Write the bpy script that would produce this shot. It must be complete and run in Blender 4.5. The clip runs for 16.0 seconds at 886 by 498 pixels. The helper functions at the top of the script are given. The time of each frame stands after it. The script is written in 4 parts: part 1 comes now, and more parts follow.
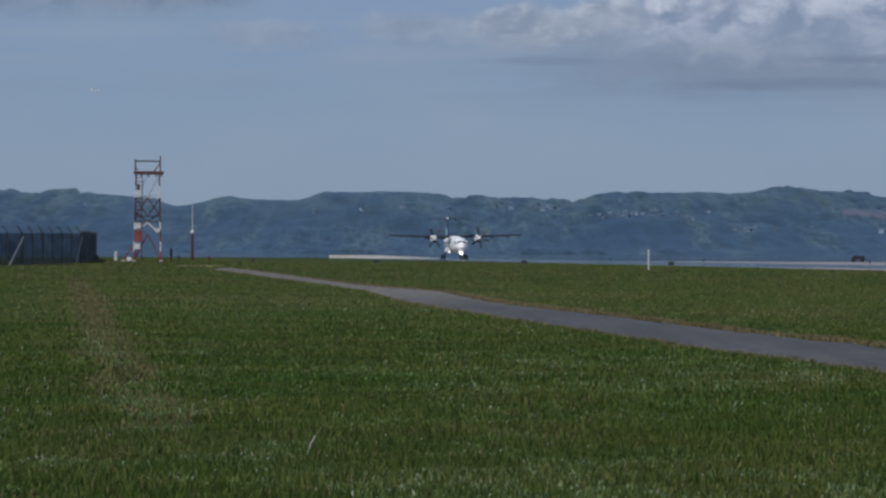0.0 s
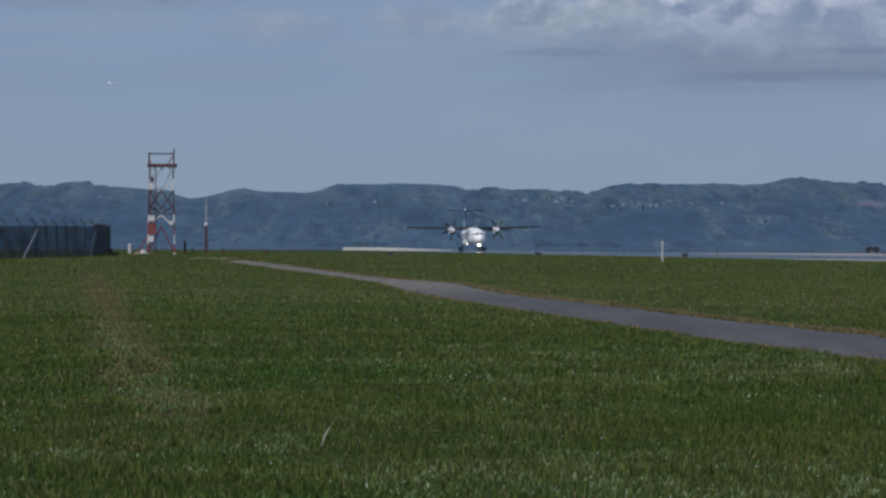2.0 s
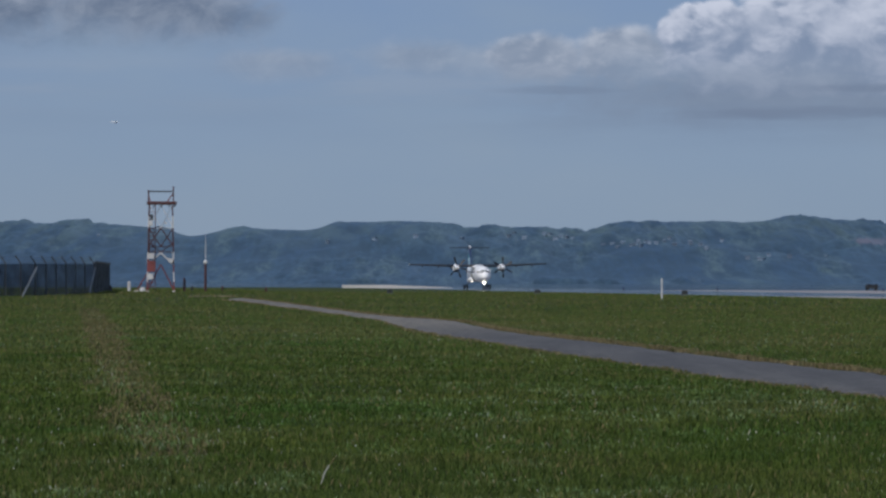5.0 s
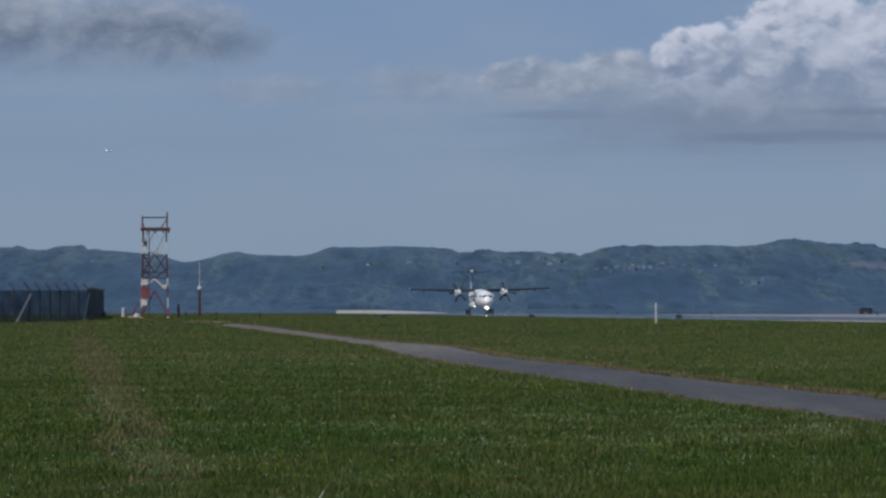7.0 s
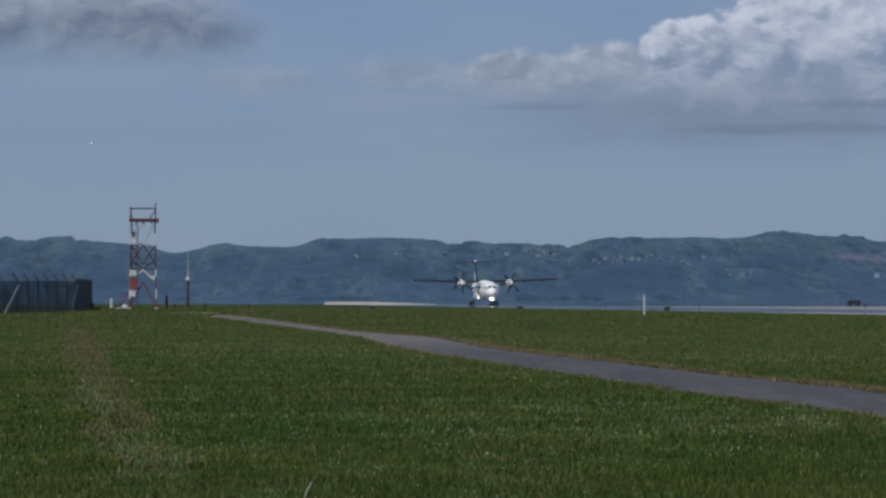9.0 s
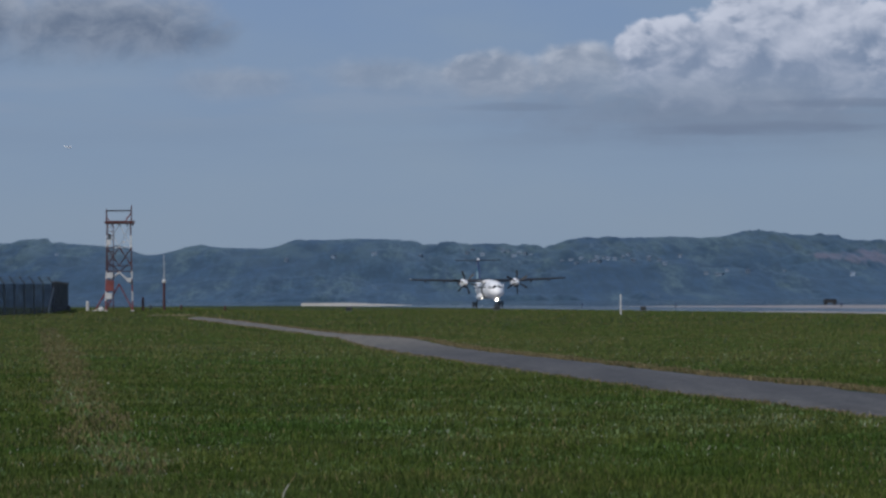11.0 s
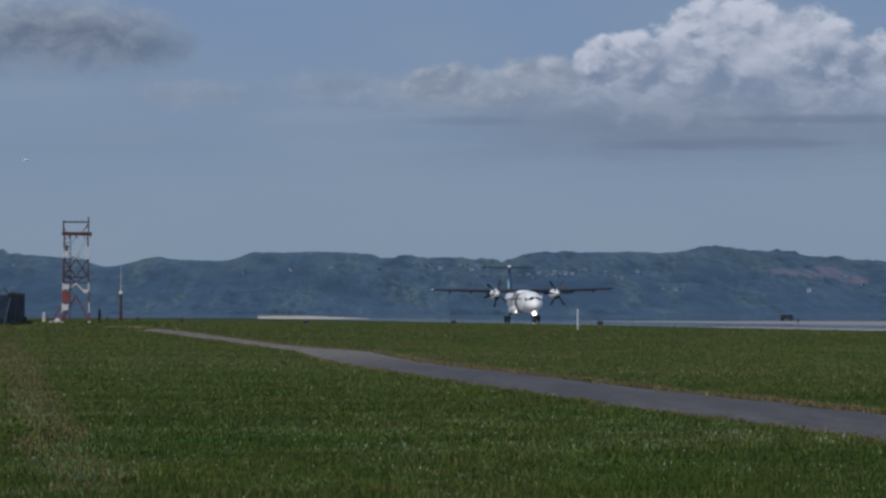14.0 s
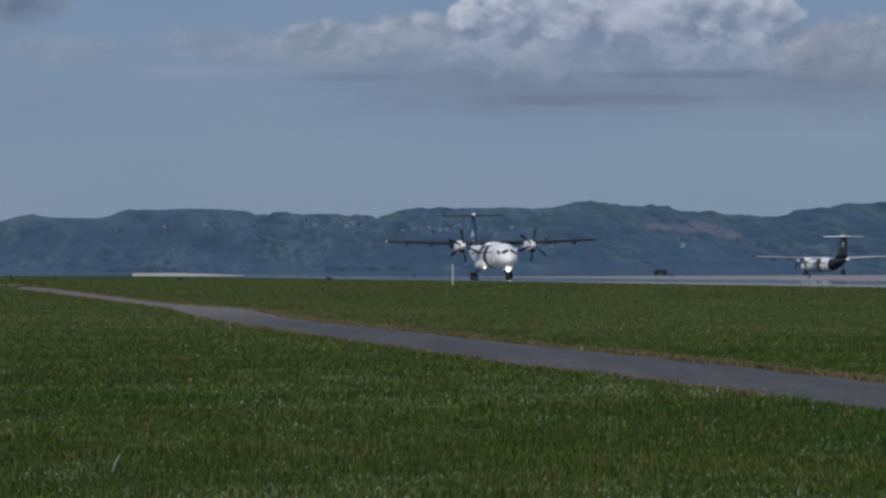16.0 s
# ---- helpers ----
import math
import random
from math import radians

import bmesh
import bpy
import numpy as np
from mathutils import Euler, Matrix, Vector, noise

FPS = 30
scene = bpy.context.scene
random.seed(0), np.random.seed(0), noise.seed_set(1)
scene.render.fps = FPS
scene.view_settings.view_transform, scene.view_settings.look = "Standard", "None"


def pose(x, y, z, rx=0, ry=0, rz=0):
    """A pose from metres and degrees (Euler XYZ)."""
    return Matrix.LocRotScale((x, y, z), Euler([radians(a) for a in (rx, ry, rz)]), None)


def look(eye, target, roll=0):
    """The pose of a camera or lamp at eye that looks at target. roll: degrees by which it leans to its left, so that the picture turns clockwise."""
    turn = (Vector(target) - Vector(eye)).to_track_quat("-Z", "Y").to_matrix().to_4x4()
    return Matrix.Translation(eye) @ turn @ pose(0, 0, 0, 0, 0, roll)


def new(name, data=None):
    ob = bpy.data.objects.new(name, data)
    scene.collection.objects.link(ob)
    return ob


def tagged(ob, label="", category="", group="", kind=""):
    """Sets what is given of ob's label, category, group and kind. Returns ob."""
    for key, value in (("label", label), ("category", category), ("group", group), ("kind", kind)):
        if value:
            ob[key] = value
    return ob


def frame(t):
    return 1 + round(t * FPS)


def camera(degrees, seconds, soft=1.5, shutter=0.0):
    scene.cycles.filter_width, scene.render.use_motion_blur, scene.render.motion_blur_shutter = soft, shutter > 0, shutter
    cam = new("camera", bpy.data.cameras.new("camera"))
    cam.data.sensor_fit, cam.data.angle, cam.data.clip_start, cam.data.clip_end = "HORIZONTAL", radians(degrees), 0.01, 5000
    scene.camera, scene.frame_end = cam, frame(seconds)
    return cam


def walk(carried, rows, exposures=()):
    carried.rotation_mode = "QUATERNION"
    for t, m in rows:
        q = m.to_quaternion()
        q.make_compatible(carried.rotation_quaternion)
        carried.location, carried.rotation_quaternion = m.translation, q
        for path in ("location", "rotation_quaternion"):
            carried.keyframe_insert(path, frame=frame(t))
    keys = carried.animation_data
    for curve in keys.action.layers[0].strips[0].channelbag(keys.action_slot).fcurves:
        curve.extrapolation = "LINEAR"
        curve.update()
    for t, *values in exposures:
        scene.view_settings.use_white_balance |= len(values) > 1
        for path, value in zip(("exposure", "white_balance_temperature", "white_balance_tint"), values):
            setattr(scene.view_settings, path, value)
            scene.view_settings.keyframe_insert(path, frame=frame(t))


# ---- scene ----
# Camera: stands at eye height in the grass and turns by hand after the aircraft.
EYE = Vector((0.0, 0.0, 1.7))
cam = camera(17.0, 16.0, soft=2.6)


def aim(az, el, roll):
    a, e = radians(az), radians(el)
    way = Vector((math.sin(a) * math.cos(e), math.cos(a) * math.cos(e), math.sin(e)))
    return look(EYE, EYE + way * 100, roll)


walk(cam, [
    (0.0, aim(0.485, 0.080, 0.248)),
    (0.5, aim(0.415, 0.011, 0.096)),
    (1.0, aim(0.252, -0.127, 0.043)),
    (1.5, aim(0.198, -0.086, 0.017)),
    (2.0, aim(0.221, -0.076, 0.137)),
    (2.5, aim(0.295, -0.060, 0.198)),
    (3.0, aim(0.279, -0.008, 0.131)),
    (3.5, aim(0.267, 0.115, 0.129)),
    (4.0, aim(0.270, 0.352, 0.162)),
    (6.5, aim(0.216, 0.990, -0.038)),
    (7.0, aim(0.347, 1.135, -0.091)),
    (7.5, aim(0.402, 1.092, 0.007)),
    (8.0, aim(0.387, 0.990, 0.009)),
    (8.5, aim(0.493, 1.018, -0.020)),
    (9.0, aim(0.569, 0.971, 0.016)),
    (11.5, aim(1.132, 0.999, -0.261)),
    (12.0, aim(1.199, 1.421, -0.086)),
    (12.5, aim(1.295, 0.848, -0.126)),
    (13.0, aim(1.347, 1.051, -0.106)),
    (13.5, aim(1.505, 1.096, 0.060)),
    (14.0, aim(1.850, 1.246, 0.087)),
    (14.5, aim(2.612, 1.407, 0.082)),
    (15.0, aim(3.102, 1.178, -0.239)),
    (15.5, aim(3.770, 0.457, -0.261)),
    (16.0, aim(4.266, 0.398, -0.195)),
], exposures=[(0.0, -0.08), (4.0, -0.06), (7.0, -0.13), (12.0, -0.16), (14.0, -0.23), (16.0, -0.26)])

# ---- light ----
SUN_AZ, SUN_EL = -152.0, 40.0
sun = new("sun", bpy.data.lights.new("sun", "SUN"))
sun.data.energy, sun.data.angle, sun.data.color = 2.5, radians(0.6), (1.0, 0.94, 0.85)
sun_way = Vector((math.sin(radians(SUN_AZ)) * math.cos(radians(SUN_EL)), math.cos(radians(SUN_AZ)) * math.cos(radians(SUN_EL)), math.sin(radians(SUN_EL))))
sun.matrix_world = look(sun_way * 100, (0, 0, 0))


class Nodes:
    """Short-hand for building node trees."""

    def __init__(self, tree):
        self.tree = tree
        tree.nodes.clear()

    def add(self, kind, **props):
        n = self.tree.nodes.new(kind)
        for key, value in props.items():
            setattr(n, key, value)
        return n

    def put(self, socket, value):
        if isinstance(value, bpy.types.NodeSocket):
            self.tree.links.new(value, socket)
        elif isinstance(value, tuple) and len(value) == 3 and socket.type == "RGBA":
            socket.default_value = (*value, 1)
        else:
            socket.default_value = value

    def math(self, op, a, b=0.0, c=0.0, clamp=False):
        n = self.add("ShaderNodeMath", operation=op, use_clamp=clamp)
        for s, v in zip(n.inputs, (a, b, c)):
            self.put(s, v)
        return n.outputs[0]

    def ramp(self, x, lo, hi, a=0.0, b=1.0):
        n = self.add("ShaderNodeMapRange", interpolation_type="SMOOTHSTEP")
        for s, v in zip(n.inputs[:5], (x, lo, hi, a, b)):
            self.put(s, v)
        return n.outputs[0]

    def mix(self, fac, a, b, blend="MIX"):
        n = self.add("ShaderNodeMix", data_type="RGBA", blend_type=blend)
        self.put(n.inputs[0], fac)
        self.put(n.inputs[6], a)
        self.put(n.inputs[7], b)
        return n.outputs[2]

    def noise(self, vec, scale, detail=4.0, rough=0.55, warp=0.0):
        n = self.add("ShaderNodeTexNoise")
        if vec is not None:
            self.put(n.inputs["Vector"], vec)
        for key, v in (("Scale", scale), ("Detail", detail), ("Roughness", rough), ("Distortion", warp)):
            n.inputs[key].default_value = v
        return n.outputs[0]

    def vec(self, x, y, z=0.0):
        n = self.add("ShaderNodeCombineXYZ")
        for s, v in zip(n.inputs, (x, y, z)):
            self.put(s, v)
        return n.outputs[0]


def build_sky():
    """Hazy spring sky: clear sky above, thin haze low down, a bank of cumulus over the hills."""
    w = bpy.data.worlds.new("sky")
    scene.world = w
    w.use_nodes = True
    k = Nodes(w.node_tree)
    sky = k.add("ShaderNodeTexSky", sky_type="NISHITA", sun_disc=False, sun_elevation=radians(SUN_EL), sun_rotation=radians(SUN_AZ))
    clear = k.mix(1.0, sky.outputs[0], (0.085, 0.09, 0.105), "MULTIPLY")
    xyz = k.add("ShaderNodeSeparateXYZ")
    k.put(xyz.inputs[0], k.add("ShaderNodeTexCoord").outputs["Generated"])
    az = k.math("MULTIPLY", k.math("ARCTAN2", xyz.outputs[0], xyz.outputs[1]), 57.2958)
    el = k.math("MULTIPLY", k.math("ARCSINE", xyz.outputs[2]), 57.2958)
    p = k.vec(az, k.math("MULTIPLY", el, 1.5))
    haze_col = k.mix(k.ramp(el, 0.5, 7.0), (0.228, 0.315, 0.445), (0.190, 0.285, 0.475))
    veil = k.noise(k.vec(k.math("MULTIPLY", az, 0.35), el), 0.55, 4, 0.5)
    haze_col = k.mix(k.ramp(veil, 0.3, 0.8, 0.0, 0.6), haze_col, (0.25, 0.33, 0.445))
    haze = k.mix(k.ramp(el, 5.0, 60.0, 0.92, 0.45), clear, haze_col)

    # billows shared by all the clouds, and how far each faces the light from the upper left
    soft = k.noise(p, 0.55, 6, 0.55, 0.3)
    fine = k.noise(p, 1.7, 7, 0.58, 0.4)

    def billow(a, e):
        bend = k.noise(k.vec(a, k.math("MULTIPLY", e, 1.5)), 1.9, 5, 0.58, 0.4)
        total = 0.0
        for size, share, bent in ((0.80, 0.62, 1.0), (2.0, 0.30, 0.85), (4.6, 0.06, 0.5)):
            cell = k.add("ShaderNodeTexVoronoi", feature="SMOOTH_F1")
            k.put(cell.inputs["Vector"], k.vec(k.math("MULTIPLY_ADD", bend, bent, a), k.math("MULTIPLY_ADD", bend, bent, k.math("MULTIPLY", e, 1.25))))
            cell.inputs["Scale"].default_value, cell.inputs["Smoothness"].default_value = size, 0.28
            total = k.math("ADD", total, k.math("MULTIPLY", k.math("SUBTRACT", 0.45, cell.outputs["Distance"]), share))
        return total

    puff = billow(az, el)
    relief = k.math("SUBTRACT", puff, billow(k.math("SUBTRACT", az, 0.13), k.math("ADD", el, 0.16)))

    def bank(lumps, base, depth, rag, edge, lit, shade, strength, lumpy=1.0):
        """One cloud: lumps (az, el, half width, half height) over a base; pales at its top, fades below its base."""
        field = None
        for a0, e0, ra, re in lumps:
            u = k.math("DIVIDE", k.math("SUBTRACT", az, a0), ra)
            v = k.math("DIVIDE", k.math("SUBTRACT", el, e0), re)
            r = k.math("SUBTRACT", 1.0, k.math("SQRT", k.math("ADD", k.math("MULTIPLY", u, u), k.math("MULTIPLY", v, v))))
            field = r if field is None else k.math("SMOOTH_MAX", field, r, 0.1)
        field = k.math("ADD", field, k.math("MULTIPLY", k.math("SUBTRACT", soft, 0.5), rag))
        field = k.math("ADD", field, k.math("MULTIPLY", k.math("SUBTRACT", fine, 0.5), rag * 1.1))
        field = k.math("ADD", field, k.math("MULTIPLY", puff, rag * 0.8 * lumpy))
        cover = k.ramp(field, 0.0, edge)
        cover = k.math("MULTIPLY", cover, k.ramp(k.math("ADD", el, k.math("MULTIPLY", k.math("SUBTRACT", soft, 0.5), 0.9)), base - depth, base + 0.7))
        tone = k.math("ADD", k.math("MULTIPLY", relief, 3.8 * lumpy), k.math("MULTIPLY", k.math("SUBTRACT", fine, 0.5), 1.7))
        up = k.ramp(k.math("ADD", el, tone), base + 0.35, base + 2.35)
        rim = k.ramp(field, edge * 0.4, edge * 0.4 + 0.6, 1.0, 0.75)
        under = k.mix(k.ramp(k.noise(p, 0.9, 5, 0.6, 0.5), 0.35, 0.7), shade, tuple(0.62 * s + 0.38 * t for s, t in zip(shade, lit)))
        col = k.mix(k.math("MULTIPLY", up, rim), under, lit)
        return k.math("MULTIPLY", cover, strength), col

    out = haze
    white, grey = (0.60, 0.645, 0.77), (0.215, 0.28, 0.41)
    for args in (
        ([(-5.6, 5.2, 3.3, 1.1), (-9.0, 5.5, 3.6, 1.5)], 4.5, 0.35, 0.5, 0.6, (0.42, 0.475, 0.575), (0.125, 0.17, 0.26), 0.92, 0.25),
        ([(6.5, 3.7, 6.0, 1.1), (12.0, 3.7, 4.5, 1.1)], 3.1, 0.9, 0.6, 0.95, (0.255, 0.315, 0.42), (0.18, 0.23, 0.33), 0.8, 0.3),
        ([(-2.9, 4.15, 1.9, 0.45), (-0.2, 4.3, 1.7, 0.5), (1.4, 4.2, 2.6, 0.55)], 3.85, 0.5, 0.4, 0.7, (0.42, 0.48, 0.58), (0.24, 0.305, 0.42), 0.85, 0.6),
        ([(2.0, 4.35, 1.2, 0.58), (3.75, 4.4, 1.25, 0.70)], 3.8, 0.7, 0.36, 0.36, (0.50, 0.55, 0.65), (0.24, 0.30, 0.41), 0.95),
        ([(5.35, 4.72, 1.2, 0.75), (7.5, 5.1, 1.7, 1.12), (8.85, 5.0, 1.2, 1.05), (10.2, 4.55, 1.25, 0.95), (7.4, 4.25, 3.5, 0.8)], 3.8, 0.8, 0.42, 0.17, white, grey, 0.97),
        ([(12.2, 4.2, 1.7, 0.8), (17.0, 4.6, 2.2, 1.2)], 3.3, 0.8, 0.5, 0.35, (0.42, 0.45, 0.53), (0.22, 0.27, 0.37), 0.8),
    ):
        cover, col = bank(*args)
        out = k.mix(cover, out, col)
    # thin layers that hang under the cumulus
    lay = k.noise(k.vec(k.math("MULTIPLY", az, 0.22), k.math("MULTIPLY", el, 1.7), 3.0), 1.0, 4, 0.55)
    side = k.ramp(az, -1.0, 6.0, 0.25, 1.0)
    dark = k.math("MULTIPLY", k.math("MULTIPLY", k.ramp(k.math("ABSOLUTE", k.math("SUBTRACT", el, 3.4)), 0.0, 1.0, 1.0, 0.0), side), k.ramp(lay, 0.33, 0.66, 0.1, 0.55))
    out = k.mix(dark, out, (0.185, 0.24, 0.345))
    wisp = k.math("MULTIPLY", k.math("SUBTRACT", k.noise(k.vec(k.math("MULTIPLY", az, 0.5), k.math("MULTIPLY", el, 3.0), 7.0), 1.3, 5, 0.6), 0.5), 1.8)
    for a0, e0, ra, re, amount in ((7.2, 3.26, 2.9, 0.17, 0.7), (9.2, 3.74, 2.6, 0.12, 0.6), (2.3, 3.72, 1.6, 0.10, 0.4)):
        u = k.math("DIVIDE", k.math("SUBTRACT", az, a0), ra)
        v = k.math("DIVIDE", k.math("SUBTRACT", el, e0), re)
        r = k.math("ADD", k.math("SUBTRACT", 1.0, k.math("ADD", k.math("MULTIPLY", u, u), k.math("MULTIPLY", v, v))), wisp)
        out = k.mix(k.ramp(r, 0.0, 1.0, 0.0, amount), out, (0.17, 0.222, 0.325))
    pale = k.math("MULTIPLY", k.ramp(k.math("ABSOLUTE", k.math("SUBTRACT", el, 3.85)), 0.0, 0.7, 1.0, 0.0), k.ramp(lay, 0.42, 0.65, 0.0, 0.4))
    out = k.mix(pale, out, (0.30, 0.365, 0.475))
    bg = k.add("ShaderNodeBackground")
    k.put(bg.inputs[0], out)
    bg.inputs[1].default_value = 1.0
    k.put(k.add("ShaderNodeOutputWorld").inputs[0], bg.outputs[0])


build_sky()


# ---- materials ----
def surface(name, colour, rough=0.6, metal=0.0, scale=2.0, spread=0.25, bump=0.0, bump_scale=None, second=None, sheen=0.0, spec=0.5, per_piece=0.0):
    """Painted or natural surface: colour broken up at two scales, with fine relief."""
    m = bpy.data.materials.new(name)
    m.use_nodes = True
    k = Nodes(m.node_tree)
    pos = k.add("ShaderNodeNewGeometry").outputs["Position"] if scale < 0 else k.add("ShaderNodeTexCoord").outputs["Object"]
    s = abs(scale)
    big, small = k.noise(pos, s, 4), k.noise(pos, s * 9, 3)
    col = k.mix(k.ramp(big, 0.3, 0.7), tuple(c * (1 - spread) for c in colour), tuple(min(1, c * (1 + spread)) for c in colour))
    if second:
        col = k.mix(k.ramp(k.noise(pos, s * 0.37, 5, 0.6), 0.5, 0.68), col, second)
    col = k.mix(k.ramp(small, 0.35, 0.75, 0.0, spread), col, tuple(c * 0.6 for c in colour))
    if per_piece:
        col = k.mix(k.math("MULTIPLY", k.add("ShaderNodeObjectInfo").outputs["Random"], per_piece), col, tuple(c * 0.5 for c in colour))
    b = k.add("ShaderNodeBsdfPrincipled")
    k.put(b.inputs["Base Color"], col)
    k.put(b.inputs["Roughness"], k.ramp(small, 0.2, 0.8, max(0.02, rough - 0.1), min(1, rough + 0.1) if rough > 0.2 else rough - 0.05))
    b.inputs["Metallic"].default_value = metal
    b.inputs["Specular IOR Level"].default_value = spec
    b.inputs["Sheen Weight"].default_value = sheen
    if bump:
        n = k.add("ShaderNodeBump")
        n.inputs["Strength"].default_value = bump
        k.put(n.inputs["Height"], k.noise(pos, bump_scale or s * 20, 5))
        k.put(b.inputs["Normal"], n.outputs[0])
    k.put(k.add("ShaderNodeOutputMaterial").inputs[0], b.outputs[0])
    return m


def glowing(name, colour, strength):
    m = bpy.data.materials.new(name)
    m.use_nodes = True
    k = Nodes(m.node_tree)
    e = k.add("ShaderNodeEmission")
    k.put(e.inputs[0], colour)
    e.inputs[1].default_value = strength
    k.put(k.add("ShaderNodeOutputMaterial").inputs[0], e.outputs[0])
    return m


def turf_material():
    """Mown airfield turf between the blades, with a worn vehicle track."""
    m = bpy.data.materials.new("turf")
    m.use_nodes = True
    k = Nodes(m.node_tree)
    pos = k.add("ShaderNodeNewGeometry").outputs["Position"]
    xyz = k.add("ShaderNodeSeparateXYZ")
    k.put(xyz.inputs[0], pos)
    col = k.mix(k.ramp(k.noise(pos, 0.12, 5, 0.6), 0.35, 0.68), (0.026, 0.052, 0.010), (0.058, 0.072, 0.018))
    col = k.mix(k.ramp(k.noise(pos, 0.9, 5, 0.65), 0.42, 0.75, 0.0, 0.8), col, (0.10, 0.10, 0.036))
    col = k.mix(k.ramp(k.noise(pos, 6.0, 4, 0.7), 0.45, 0.8, 0.0, 0.75), col, (0.030, 0.050, 0.012))
    # worn track: runs from near the camera towards the fence
    wob = k.math("MULTIPLY", k.math("SUBTRACT", k.noise(pos, 0.16, 3), 0.5), 0.8)
    off = k.math("ABSOLUTE", k.math("ADD", k.math("SUBTRACT", xyz.outputs[0], k.math("MULTIPLY_ADD", xyz.outputs[1], -0.123, 1.05)), wob))
    worn = k.math("MULTIPLY", k.ramp(off, 0.4, 1.0, 1.0, 0.0), k.math("MULTIPLY", k.ramp(xyz.outputs[1], 24, 40), k.ramp(xyz.outputs[1], 90, 150, 1.0, 0.0)))
    worn = k.math("MULTIPLY", worn, k.ramp(k.noise(pos, 1.3, 5, 0.7), 0.3, 0.6))
    col = k.mix(k.math("MULTIPLY", worn, 0.9), col, (0.175, 0.150, 0.066))
    b = k.add("ShaderNodeBsdfPrincipled")
    k.put(b.inputs["Base Color"], col)
    b.inputs["Roughness"].default_value, b.inputs["Specular IOR Level"].default_value = 0.95, 0.15
    n = k.add("ShaderNodeBump")
    n.inputs["Strength"].default_value, n.inputs["Distance"].default_value = 0.8, 0.08
    k.put(n.inputs["Height"], k.noise(pos, 9.0, 5, 0.7))
    k.put(b.inputs["Normal"], n.outputs[0])
    k.put(k.add("ShaderNodeOutputMaterial").inputs[0], b.outputs[0])
    return m


def blade_material(name, low, high, dry, dry_share, contrast=0.85, parched=0.55):
    m = bpy.data.materials.new(name)
    m.use_nodes = True
    k = Nodes(m.node_tree)
    g = k.add("ShaderNodeNewGeometry")
    rnd = g.outputs["Random Per Island"]
    patch = k.noise(g.outputs["Position"], 0.22, 4, 0.6)
    col = k.mix(k.ramp(patch, 0.35, 0.68), low, high)
    col = k.mix(k.ramp(k.noise(g.outputs["Position"], 0.07, 5, 0.65), 0.43, 0.65, 0.0, parched), col, tuple(0.5 * h + 0.5 * q for h, q in zip(high, dry)))
    col = k.mix(k.ramp(k.noise(g.outputs["Position"], 0.45, 3, 0.6), 0.5, 0.72, 0.0, 0.5), col, tuple(v * 0.5 for v in low))
    col = k.mix(k.ramp(k.math("ADD", rnd, k.math("MULTIPLY", k.math("SUBTRACT", k.noise(g.outputs["Position"], 0.5, 4, 0.65), 0.5), 0.9)), 1.0 - dry_share, 1.05 - dry_share * 0.5), col, dry)
    col = k.mix(k.ramp(k.math("FRACT", k.math("MULTIPLY", rnd, 7.31)), 0.0, 1.0, 0.0, contrast), col, tuple(c * 0.3 for c in low))
    d = k.add("ShaderNodeBsdfPrincipled")
    k.put(d.inputs["Base Color"], col)
    d.inputs["Roughness"].default_value, d.inputs["Specular IOR Level"].default_value = 0.6, 0.22
    t = k.add("ShaderNodeBsdfTranslucent")
    k.put(t.inputs[0], col)
    s = k.add("ShaderNodeMixShader")
    s.inputs[0].default_value = 0.38
    k.put(s.inputs[1], d.outputs[0])
    k.put(s.inputs[2], t.outputs[0])
    k.put(k.add("ShaderNodeOutputMaterial").inputs[0], s.outputs[0])
    return m


